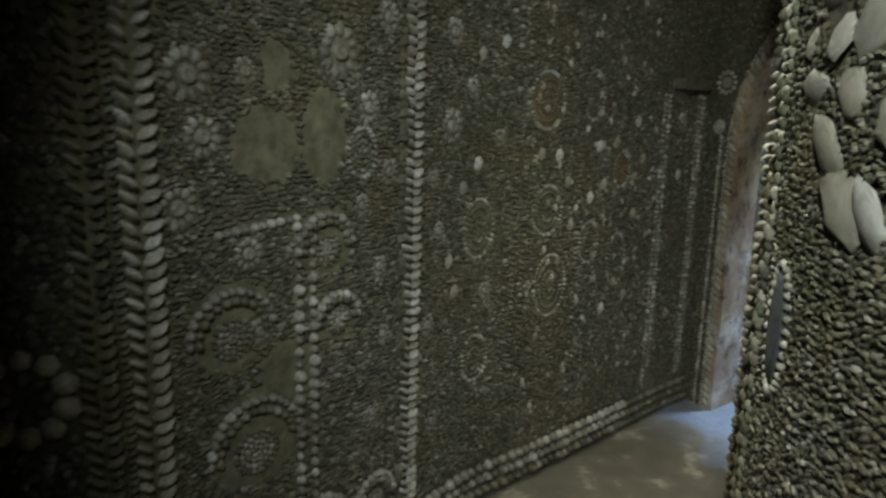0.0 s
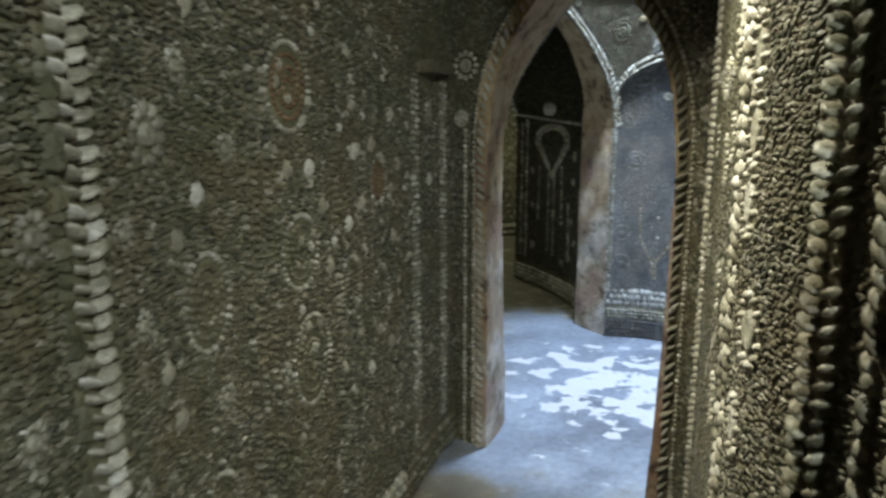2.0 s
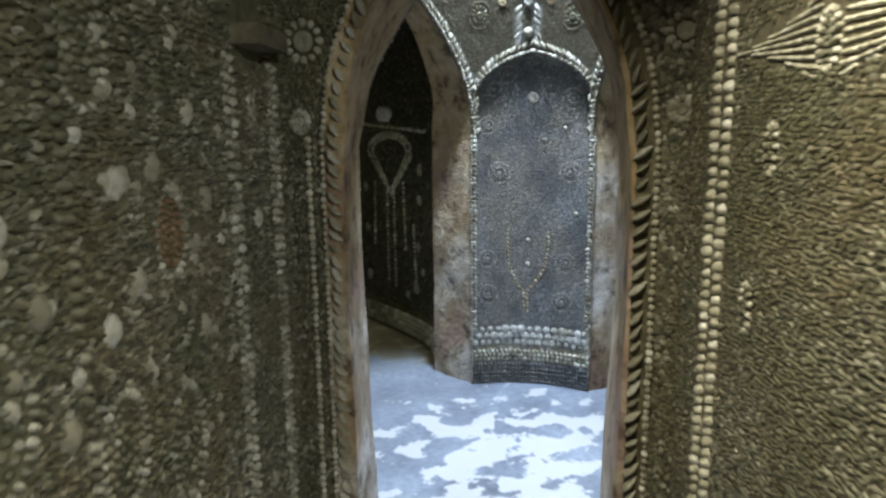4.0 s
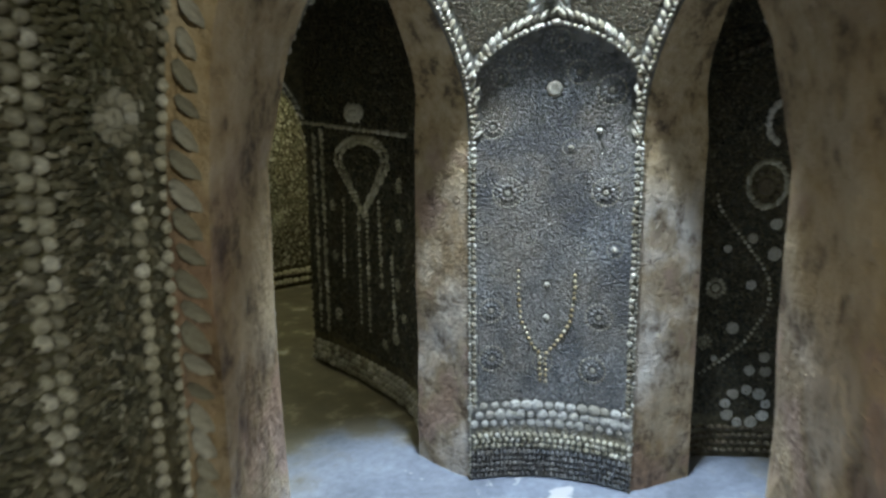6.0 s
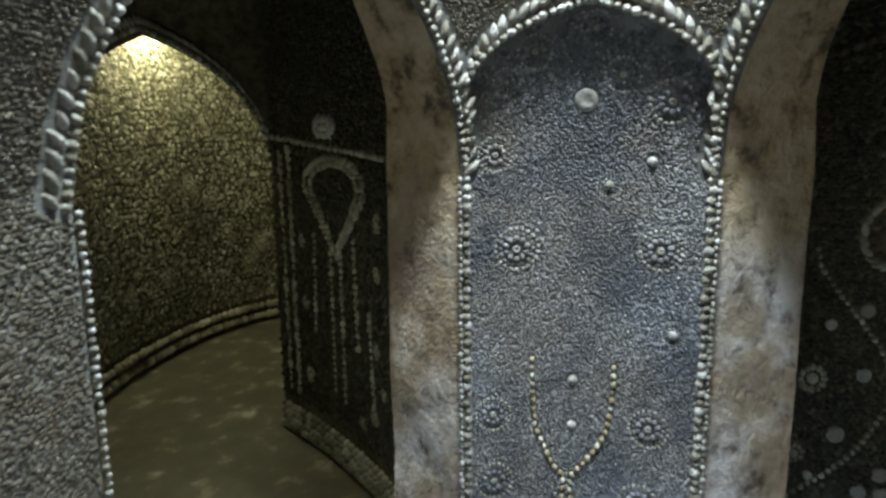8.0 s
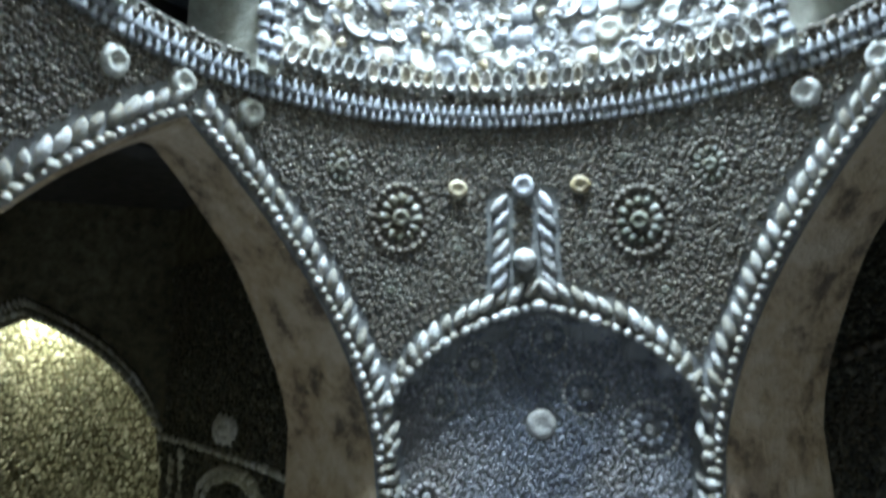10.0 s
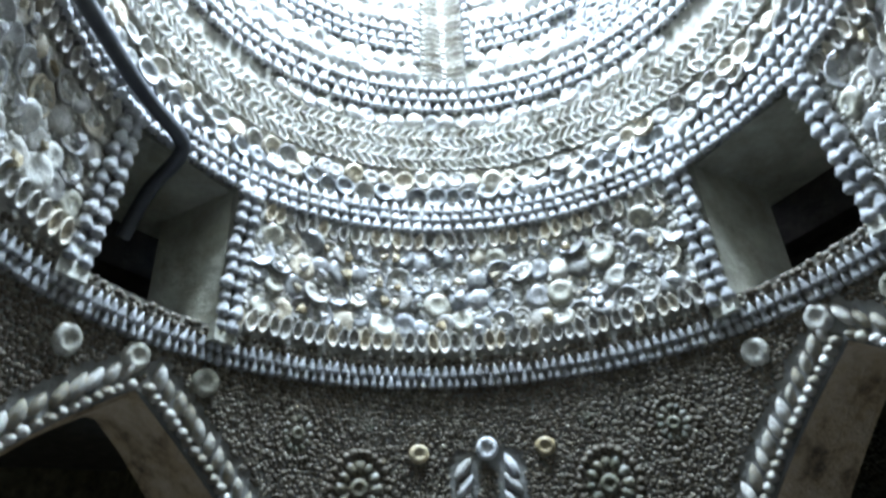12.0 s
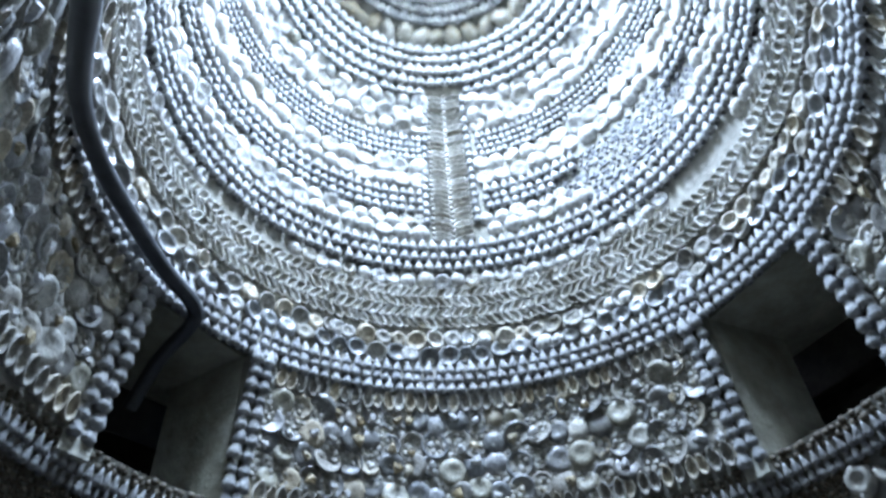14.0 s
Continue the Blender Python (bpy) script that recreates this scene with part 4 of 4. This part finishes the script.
for q in (1, -1):
    a, b = sorted((q * 25.0 / RAD, q * 97.0 / RAD))
    M.fill("umber", "bead", a, b, SPRING, CORN, 0.0095, 0.0108, on_wall, 0.45)
    # umber also puts the shade of these turned-away walls into the shells
    a, b = sorted((q * 92.0 / RAD, q * 180 / RAD))
    M.fill("umber", "bead", a, b, 0.0, CORN, 0.0100, 0.0112, on_wall, 0.4)
M.build(room, LAYERS, pieces={("silver_o", "dome"), ("silver_o", "leaf"), ("white_o", "limpet"), ("white_o", "leaf"), ("silver_o", "cup"), ("white_o", "dome")}, limit=900)


# ================= corridor mosaics =================
S_LEFT, LEN_LEFT = line_surface(LEFT)
M = Mosaic(S_LEFT, 1, 31)
TOP = 2.3
M.rope("bright", 1.035, 0.0, TOP, 0.05, drift=0.02)
for s in (0.985, 1.085):
    M.line("fill", "chip", [(s, 0.0), (s, TOP)], 0.026, 0.024, 0.036, 0.02, 0.4, 0.35, clear=0.015)
M.rope("bright", 0.14, 0.0, TOP, 0.055)
M.rope("fill", 0.03, 0.0, TOP, 0.045)
M.rope("fill", 0.075, 0.0, TOP, 0.03)
for s in (1.60, 1.64, 1.69, 2.03):
    M.line("fill", "dome", [(s, 0.3), (s, TOP)], 0.022, 0.022, 0.02, 0.016, 0.0, 0.1, clear=0.015)
for s in (2.66, 2.70, 2.98, 3.01):
    M.line("pale", "dome", [(s, 0.2), (s, 1.66)], 0.024, 0.022, 0.024, 0.016, 0.0, 0.1, clear=0.016)
for pts in (((0.56, 0.35), (0.56, 1.24)), ((0.61, 0.35), (0.61, 1.24))):
    M.line("pale", "dome", pts, 0.034, 0.028, 0.03, 0.02, 0.0, 0.15, clear=0.02)
M.oval(1.802, 1.592, 0.10, 0.11, "pale", "rust")
M.oval(2.336, 1.307, 0.06, 0.08, "pale", "rust")
M.oval(1.869, 0.844, 0.10, 0.13, "pale", "fill")
M.oval(2.341, 0.898, 0.07, 0.12, "pale", "fill")
M.oval(2.10, 1.62, 0.07, 0.10, "pale", "fill")
M.oval(1.83, 1.16, 0.09, 0.10, "pale", "fill")
M.oval(1.45, 1.12, 0.08, 0.11, "pale", "fill")
M.oval(2.12, 1.0, 0.07, 0.09, "pale", "fill")
M.oval(0.80, 1.42, 0.06, 0.07, "pale", "fill")
M.oval(1.45, 0.62, 0.07, 0.09, "pale", "fill")
for s, z, r in ((1.285, 1.49, 0.09), (0.83, 1.545, 0.065), (0.232, 1.314, 0.07), (0.414, 1.185, 0.06), (0.269, 1.606, 0.085), (0.711, 1.69, 0.10), (0.30, 1.47, 0.07), (0.80, 1.27, 0.05), (1.29, 1.80, 0.07), (0.85, 0.62, 0.05), (0.42, 1.62, 0.05), (0.93, 1.36, 0.06), (0.44, 0.98, 0.05), (2.84, 1.526, 0.06), (1.18, 1.32, 0.05), (1.22, 1.14, 0.05), (1.16, 0.82, 0.06), (1.40, 1.62, 0.055), (0.34, 1.80, 0.06), (0.92, 1.80, 0.07), (0.88, 1.08, 0.05), (0.9, 0.86, 0.05), (0.30, 0.40, 0.06), (1.2, 0.45, 0.06), (1.55, 1.45, 0.05), (1.5, 0.88, 0.05)):
    M.rosette(s, z, r, "pale", "pale", 11)
for s, z in ((1.359, 1.275), (1.438, 1.361), (1.284, 1.023), (1.323, 0.906), (1.562, 1.792), (1.443, 1.741), (1.887, 1.381), (1.776, 1.386), (2.16, 1.411), (2.283, 1.428), (2.111, 1.196), (1.984, 1.088), (2.835, 1.263), (2.835, 0.55), (2.2, 1.25), (2.05, 0.75), (2.25, 0.68), (2.45, 1.10), (2.42, 0.72), (1.95, 1.27), (2.5, 1.35), (2.44, 1.52)):
    M.hole(s, z, 0.024, 0.03)
    M.put("pale_o", "cockle", s, z, 0.04, 0.06, 0.018, 0.2)
rng = random.Random(77)
for i in range(120):
    s, z = rng.uniform(1.72, 2.62), rng.uniform(0.3, 2.1)
    M.put("pale_o", "dome", s, z, 0.022, 0.034, 0.013, rng.uniform(-0.6, 0.6))
    M.hole(s, z, 0.013)
# fans: arched courses over a bare ground
for s, z, r in ((0.66, 1.16, 0.10), (0.36, 0.98, 0.12), (0.42, 0.66, 0.14), (0.70, 0.95, 0.08), (0.62, 0.30, 0.13), (0.86, 0.30, 0.10)):
    for k, ly in ((1.0, "pale"), (0.8, "fill")):
        pts = [(s + r * k * math.sin(a), z + r * k * math.cos(a)) for a in np.linspace(-1.5, 1.5, 14)]
        M.line(ly, "cockle", pts, 0.026, 0.026, 0.03, 0.018, 0.0, 0.1)
    M.oval(s, z, r * 0.45, r * 0.4, "fill", "pale")
    M.hole(s, z + r * 0.3, r * 1.05, r * 0.95)
M.line("pale", "dome", [(0.33, 1.24), (0.56, 1.26)], 0.026, 0.026, 0.026, 0.018, 0.0, 0.1, clear=0.02)
# bare plaster where shells have come away
for s, z, rs, rz in ((0.655, 1.47, 0.08, 0.12), (0.47, 1.45, 0.10, 0.09), (0.52, 0.86, 0.09, 0.08), (0.50, 1.64, 0.05, 0.06)):
    M.hole(s, z, rs, rz)
# skirting of pale blocks
for i, z in enumerate((0.04, 0.09, 0.14)):
    M.line("pale" if i else "fill", "cockle", [(1.1, z), (2.52, z)], 0.045, 0.046, 0.044, 0.028, 0.0, 0.1)
    M.line("fill", "cockle", [(2.55, z - 0.01), (LEN_LEFT, z - 0.01)], 0.04, 0.036, 0.04, 0.02, 0.0, 0.1)
M.holes += [(s, 0.08, 0.06, 0.1) for s in np.arange(1.1, 3.1, 0.05)]
M.hole(2.84, 1.72, 0.14, 0.10)
M.fill("fill", "chip", 0.0, LEN_LEFT, 0.0, TOP, 0.0152, 0.0220, None, 0.55, 0.55, 0.8)
M.build(wall_left, {**LAYERS, "pale": M_DRAB, "bright": M_PALE}, pieces={("pale_o", "cockle"), ("pale_o", "dome"), ("pale", "limpet")}, limit=300)

# a small shelf stone at the head of the blind niche
p, a, b, n = frame_at(S_LEFT, 2.84, 1.69)
shelf = slab("niche_shelf", [p + a * x + n * y for x, y in ((-0.12, -0.01), (0.12, -0.01), (0.12, 0.07), (-0.12, 0.07))][::-1], 1.675, 1.72, M_BEDTAN)
tagged(shelf, "pale shell crusted ledge above a narrow blind niche", "ledge", kind="structure")

S_RIGHT, LEN_RIGHT = line_surface(RIGHT)
M = Mosaic(S_RIGHT, -1, 41)
# ridged eye with a beaded oval
M.begin("ridged_eye")
for k in range(-4, 5):
    far = 0.33 * (1 - abs(k) / 5.2)
    for q in (-1, 1):
        pts = [(4.085 + q * (0.04 + (far - 0.04) * j / 8), 1.615 + k * 0.0145 * (1 - 0.72 * (j / 8) ** 1.3 * far / 0.33)) for j in range(9)]
        M.line("pale", "dome", pts, 0.0105, 0.0075, 0.013, 0.006, 0.0, 0.1)
M.end()
M.hole(4.08, 1.62, 0.30, 0.05)
M.oval(4.09, 1.607, 0.028, 0.042, "pale", "fill", 0.014)
for s, z, rs, rz in ((4.248, 1.445, 0.018, 0.042), (3.865, 1.42, 0.036, 0.055), (4.305, 1.15, 0.018, 0.046), (3.813, 1.13, 0.030, 0.052), (3.68, 1.475, 0.034, 0.048)):
    M.oval(s, z, rs, rz, "pale", "fill", 0.015)
M.begin("comb")
M.line("pale", "leaf", [(4.10, 0.81), (4.0, 0.885), (3.9, 0.955), (3.78, 1.035)], 0.040, 0.010, 0.055, 0.004, 0.95, 0.2, clear=0.022)
M.end()
for s in (4.50, 4.44):
    M.line("pale", "dome", [(s, 0.0), (s, TOP)], 0.024, 0.022, 0.024, 0.016, 0.0, 0.1, clear=0.016)
for s in (3.50, 3.43):
    M.line("pale", "leaf", [(s, 0.0), (s, TOP)], 0.026, 0.018, 0.036, 0.012, 0.5, 0.25, clear=0.016)
M.rope("fill", 3.06, 0.0, TOP, 0.04)
for s, z, r in ((3.316, 1.5, 0.055), (3.324, 1.39, 0.055), (3.33, 1.62, 0.05), (3.25, 1.2, 0.05), (3.30, 1.02, 0.045), (3.20, 1.75, 0.06), (3.65, 1.7, 0.06), (3.7, 0.9, 0.05)):
    M.hole(s, z, r)
    M.put("pale_o", "ring", s, z, r * 1.1, r * 1.35, 0.009)
    M.ring("pale", "dome", s, z, r * 0.9, r * 1.1, 14, 0.014, 0.018, 0.012)
# large pale scallops by the turn
for s, z, w in ((2.664, 1.669, 0.10), (2.752, 1.59, 0.08), (2.67, 1.502, 0.10), (2.584, 1.425, 0.11), (2.50, 1.416, 0.10), (2.55, 1.68, 0.10), (2.60, 1.58, 0.09), (2.72, 1.74, 0.09), (2.80, 1.67, 0.07), (2.46, 1.55, 0.11), (2.42, 1.72, 0.11)):
    M.hole(s, z, w * 0.5)
    q = 1 + 0.25 * math.sin(s * 91 + z * 57)
    M.put("pale_o", "cockle", s, z, w * 1.45 * q, w * 0.9, w * 0.13, 0.6 * math.sin(z * 83), 0.3 * math.sin(s * 131 + z * 31))
for s in (2.93, 2.98):
    M.line("fill", "leaf", [(s, 0.0), (s, TOP)], 0.026, 0.02, 0.04, 0.018, 0.5, 0.15, clear=0.02)
# set-in dark oval
M.hole(2.79, 1.17, 0.055, 0.115)
M.ring("pale", "dome", 2.79, 1.17, 0.058, 0.12, 34, 0.016, 0.02, 0.014)
M.fill("fill", "chip", 2.1, 2.95, 0.0, TOP, 0.0145, 0.0215, None, 0.4, 0.52, 0.5, 0.3)
M.fill("fill", "chip", 2.95, LEN_RIGHT, 0.0, 2.05, 0.0112, 0.0165, None, 0.24, 0.6, 0.5, 0.3)
M.fill("fill", "chip", 0.0, 2.1, 0.0, TOP, 0.04, 0.046, None, 0.8, 1.3)
M.build(wall_right, LAYERS, pieces={("pale_o", "cockle"), ("pale_o", "ring")}, limit=300)
p, a, b, n = frame_at(S_RIGHT, 2.79, 1.17)
n = -n
vs, fs = lathe(24, [(0.5, 0.0), (0.49, 0.6), (0.4, 0.9)], 1.0)
m_oval = mortar_material("dark slate", (0.05, 0.055, 0.06), (0.13, 0.14, 0.15), 7.0)
oval = mesh_object("slate_oval", [p + a * (x * 0.10) + b * (y * 0.22) + n * (z * 0.014) for x, y, z in vs], fs, m_oval, True)
tagged(oval, "smooth dark slate oval set in the shell wall", "plaque")

# entrance face: a rope round the arch, a medallion, beads
M = Mosaic(front, -1, 51)


def e_at(k, off, q):
    if k < 0:
        return (q * (0.395 + off), SPRING * (1 + k) * 0.985)
    n = 1 - k
    return (q * (0.395 * n + off * (0.35 + 0.65 * n)), (arch_z(n) + off * (1 - 0.45 * n)) * 0.985)


for q in (-1, 1):
    ks = [-1.0, -0.75, -0.5, -0.25] + list(np.linspace(0, 1, 24))
    M.line("pale_o", "leaf", [e_at(k, 0.026, q) for k in ks], 0.038, 0.016, 0.052, 0.028, q * 0.8, 0.12, clear=0.030)
    M.line("pale", "dome", [e_at(k, 0.060, q) for k in ks], 0.02, 0.018, 0.02, 0.014, 0.0, 0.1, clear=0.015)
for s, z, r in ((-0.505, 1.70, 0.045), (-0.505, 1.52, 0.03), (0.50, 1.72, 0.06), (0.52, 1.5, 0.03)):
    M.hole(s, z, r * 1.1)
    M.put("pale_o", "limpet", s, z, r, r, 0.02)
    M.ring("pale_o", "dome", s, z, r * 0.85, r * 0.85, 12, 0.022, 0.026, 0.016)
M.line("pale", "dome", [(-0.535, 0.0), (-0.535, TOP)], 0.022, 0.02, 0.022, 0.014, 0.0, 0.1, clear=0.014)
M.line("pale", "dome", [(0.50, 0.0), (0.50, 1.45)], 0.022, 0.02, 0.022, 0.014, 0.0, 0.1, clear=0.014)
M.fill("fill", "chip", -0.62, 0.70, 0.0, 2.2, 0.0130, 0.0175, lambda s, z: abs(s) > 0.42 or z > arch_z(s / 0.395) + 0.01, 0.4)
M.build(entrance, LAYERS, pieces={("pale_o", "leaf"), ("pale_o", "dome"), ("pale_o", "limpet")}, limit=300)

# a large flower on the wall of the dark turn
TURN = smooth_line([(-0.625, 1.215), (-1.0, 1.10), (-1.35, 1.15), (-1.9, 1.75)])
S, ln = line_surface(TURN)
M = Mosaic(S, -1, 57)
M.hole(0.10, 0.955, 0.115)
M.begin("shell_flower")
M.ring("pale_o", "cockle", 0.10, 0.955, 0.078, 0.082, 10, 0.05, 0.055, 0.024)
M.ring("fill", "dome", 0.10, 0.955, 0.04, 0.042, 8, 0.026, 0.034, 0.018)
M.end()
M.fill("fill", "chip", 0.0, 0.9, 0.0, TOP, 0.022, 0.025, None, 0.5)
M.build(wall_turn, LAYERS, pieces={("pale_o", "limpet")})

# ================= ring passage mosaics =================
for q in (1, -1):
    S, ln = line_surface(PILLAR[q])
    M = Mosaic(S, -q, 60 + q)
    if q > 0:
        # drooping flower in a heart of beads
        c = 0.95
        M.hole(c + 0.07, 1.545, 0.12, 0.055)
        M.begin("scallop_flower")
        M.ring("white_o", "cockle", c + 0.07, 1.545, 0.075, 0.028, 6, 0.10, 0.06, 0.02)
        M.put("white_o", "cockle", c + 0.07, 1.545, 0.12, 0.06, 0.026)
        M.end()
        M.begin("heart")
        for k in (1.0, 0.80):
            pts = [(c + 0.285 * k * math.sin(a), 1.29 + 0.125 * k * math.cos(a)) for a in np.linspace(-1.75, 1.75, 22)]
            pts = [(c - 0.01, 1.0 + 0.10 * (1 - k))] + pts + [(c + 0.01, 1.0 + 0.10 * (1 - k))]
            M.line("pale", "leaf", pts, 0.03, 0.024, 0.05, 0.018, 0.7, 0.1, clear=0.022)
        M.end()
        for o, z0, z1 in ((-0.04, 1.0, 0.34), (0.05, 1.0, 0.34), (-0.17, 1.08, 0.62), (0.21, 1.06, 0.60), (-0.30, 0.80, 0.40)):
            M.line("pale", "dome", [(c + o, z0), (c + o * 1.1, z1)], 0.03, 0.026, 0.028, 0.014, 0.0, 0.15, clear=0.018)
        M.line("pale", "dome", [(c - 0.5, 1.43), (c + 0.1, 1.46), (ln, 1.50)], 0.026, 0.03, 0.018, 0.014, 0.0, 0.1, clear=0.014)
        for o in (0.42, 0.50):
            M.line("pale", "leaf", [(c + o, 0.25), (c + o, 1.45)], 0.04, 0.03, 0.05, 0.016, 0.5, 0.2, clear=0.02)
        for s, z, r in ((c - 0.32, 0.37, 0.06), (c + 0.31, 0.36, 0.06), (c - 0.40, 1.18, 0.06), (c - 0.38, 0.98, 0.05), (c - 0.36, 0.66, 0.05), (c + 0.32, 0.72, 0.05), (c - 0.20, 0.30, 0.045), (c + 0.33, 1.02, 0.05), (c - 0.42, 0.50, 0.045)):
            M.rosette(s, z, r, "pale", "pale")
    else:
        # a crescent, a wreath, a winding stem and loose pale shells
        M.begin("crescent")
        for k in np.linspace(-2.6, 1.4, 13):
            M.put("white_o", "leaf", 0.535 + 0.066 * math.sin(k), 1.475 + 0.085 * math.cos(k), 0.036, 0.058, 0.014, k + 1.57)
        M.end()
        M.rosette(0.545, 1.455, 0.05, "umber", "umber", 9, "umber")
        M.begin("wreath")
        M.ring("pale", "leaf", 0.485, 1.222, 0.078, 0.095, 18, 0.022, 0.05, 0.012, 1.2)
        M.put("umber", "limpet", 0.48, 1.215, 0.07, 0.075, 0.014)
        M.ring("umber", "dome", 0.48, 1.215, 0.05, 0.06, 12, 0.02, 0.022, 0.012)
        M.end()
        M.hole(0.485, 1.222, 0.10, 0.115)
        M.rosette(0.30, 0.778, 0.065, "pale", "pale", 12)
        for s, z, w in ((0.532, 1.056, 0.052), (0.588, 1.002, 0.05), (0.533, 0.928, 0.062), (0.439, 0.994, 0.045), (0.446, 0.793, 0.045), (0.381, 0.60, 0.055), (0.524, 0.469, 0.05), (0.464, 0.408, 0.05), (0.534, 0.405, 0.05), (0.62, 1.20, 0.04), (0.64, 0.85, 0.045), (0.66, 0.55, 0.05), (0.34, 0.95, 0.035), (0.31, 0.46, 0.03)):
            M.hole(s, z, w * 0.45)
            M.put("white_o", "limpet", s, z, w, w * 1.02, 0.014)
        M.rosette(0.262, 0.534, 0.05, "pale", "pale", 9)
        M.ring("white_o", "limpet", 0.457, 0.24, 0.088, 0.078, 9, 0.05, 0.05, 0.016)
        M.begin("winding_stem")
        M.line("pale", "dome", [(0.285, 1.18), (0.295, 1.124), (0.398, 0.994), (0.48, 0.89), (0.519, 0.816), (0.53, 0.75), (0.52, 0.679), (0.435, 0.538), (0.34, 0.45), (0.249, 0.392)], 0.024, 0.016, 0.018, 0.012, 0.0, 0.15, clear=0.012)
        M.end()
        M.line("umber", "cockle", [(0.30, 1.74), (0.45, 1.80), (0.75, 1.83)], 0.04, 0.036, 0.04, 0.02, 0.0, 0.1)
    for z in (0.04, 0.085, 0.13, 0.175):
        M.line("pale" if q > 0 else "umber", "cockle" if q > 0 else "dome", [(0.05, z * 0.8), (ln, z * 0.8)], 0.048 if q > 0 else 0.03, 0.044 if q > 0 else 0.026, 0.046 if q > 0 else 0.03, 0.026 if q > 0 else 0.016, 0.0, 0.1)
    M.holes += [(s, 0.1, 0.06, 0.11) for s in np.arange(0, ln, 0.05)]
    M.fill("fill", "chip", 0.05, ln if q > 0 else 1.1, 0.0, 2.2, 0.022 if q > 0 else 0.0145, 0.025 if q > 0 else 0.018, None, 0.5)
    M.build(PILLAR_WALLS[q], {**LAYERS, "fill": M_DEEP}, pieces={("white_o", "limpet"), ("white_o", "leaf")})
S, ln = line_surface(PILLAR[2])
M = Mosaic(S, 1, 71)
rng = random.Random(9)
for i in range(16):
    M.rosette(rng.uniform(1.5, 4.8), rng.uniform(0.5, 1.9), rng.uniform(0.05, 0.10), "pale", "pale")
M.line("pale", "cockle", [(0.5, 0.14), (5.0, 0.14)], 0.06, 0.06, 0.07, 0.03, 0.0, 0.1)
M.line("pale", "cockle", [(0.5, 0.06), (5.0, 0.06)], 0.06, 0.06, 0.07, 0.03, 0.0, 0.1)
M.fill("fill", "chip", 0.3, 5.2, 0.2, 2.2, 0.036, 0.036, None, 0.28)
M.build(OUTER_WALL, {**LAYERS, "fill": M_DRAB})

# arch across the ring passage
A0, A1 = W(3.25, 1.52), W(2.75, 2.50)
across = (A1 - A0)
along = Vector((across.y, -across.x, 0)).normalized()
rows, back = [], []
for k in np.linspace(-1, 1, 33):
    z0 = arch_z(k, 1.35, 1.98)
    p = A0 + across * (0.5 + 0.5 * k)
    rows.append([p + Vector((0, 0, z0 + (2.46 - z0) * j / 4)) for j in range(5)])
    back.append([q + along * 0.14 for q in rows[-1]])
ob = thick_sheet("passage_arch", back, rows, M_BED)
tagged(ob, "shell edged pointed arch across the ring passage", "arch", kind="structure")


def passage_face(s, z):
    return A0 + across * s + Vector((0, 0, z))


M = Mosaic(passage_face, -1, 81)
for k in np.linspace(-1, 1, 60):
    M.put("pale", "dome", 0.5 + 0.5 * k, arch_z(k, 1.35, 1.98) + 0.015, 0.028, 0.03, 0.02)
    M.put("pale", "leaf", 0.5 + 0.5 * k, arch_z(k, 1.35, 1.98) + 0.055, 0.02, 0.05, 0.02, 0.5)
M.build(ob, LAYERS)
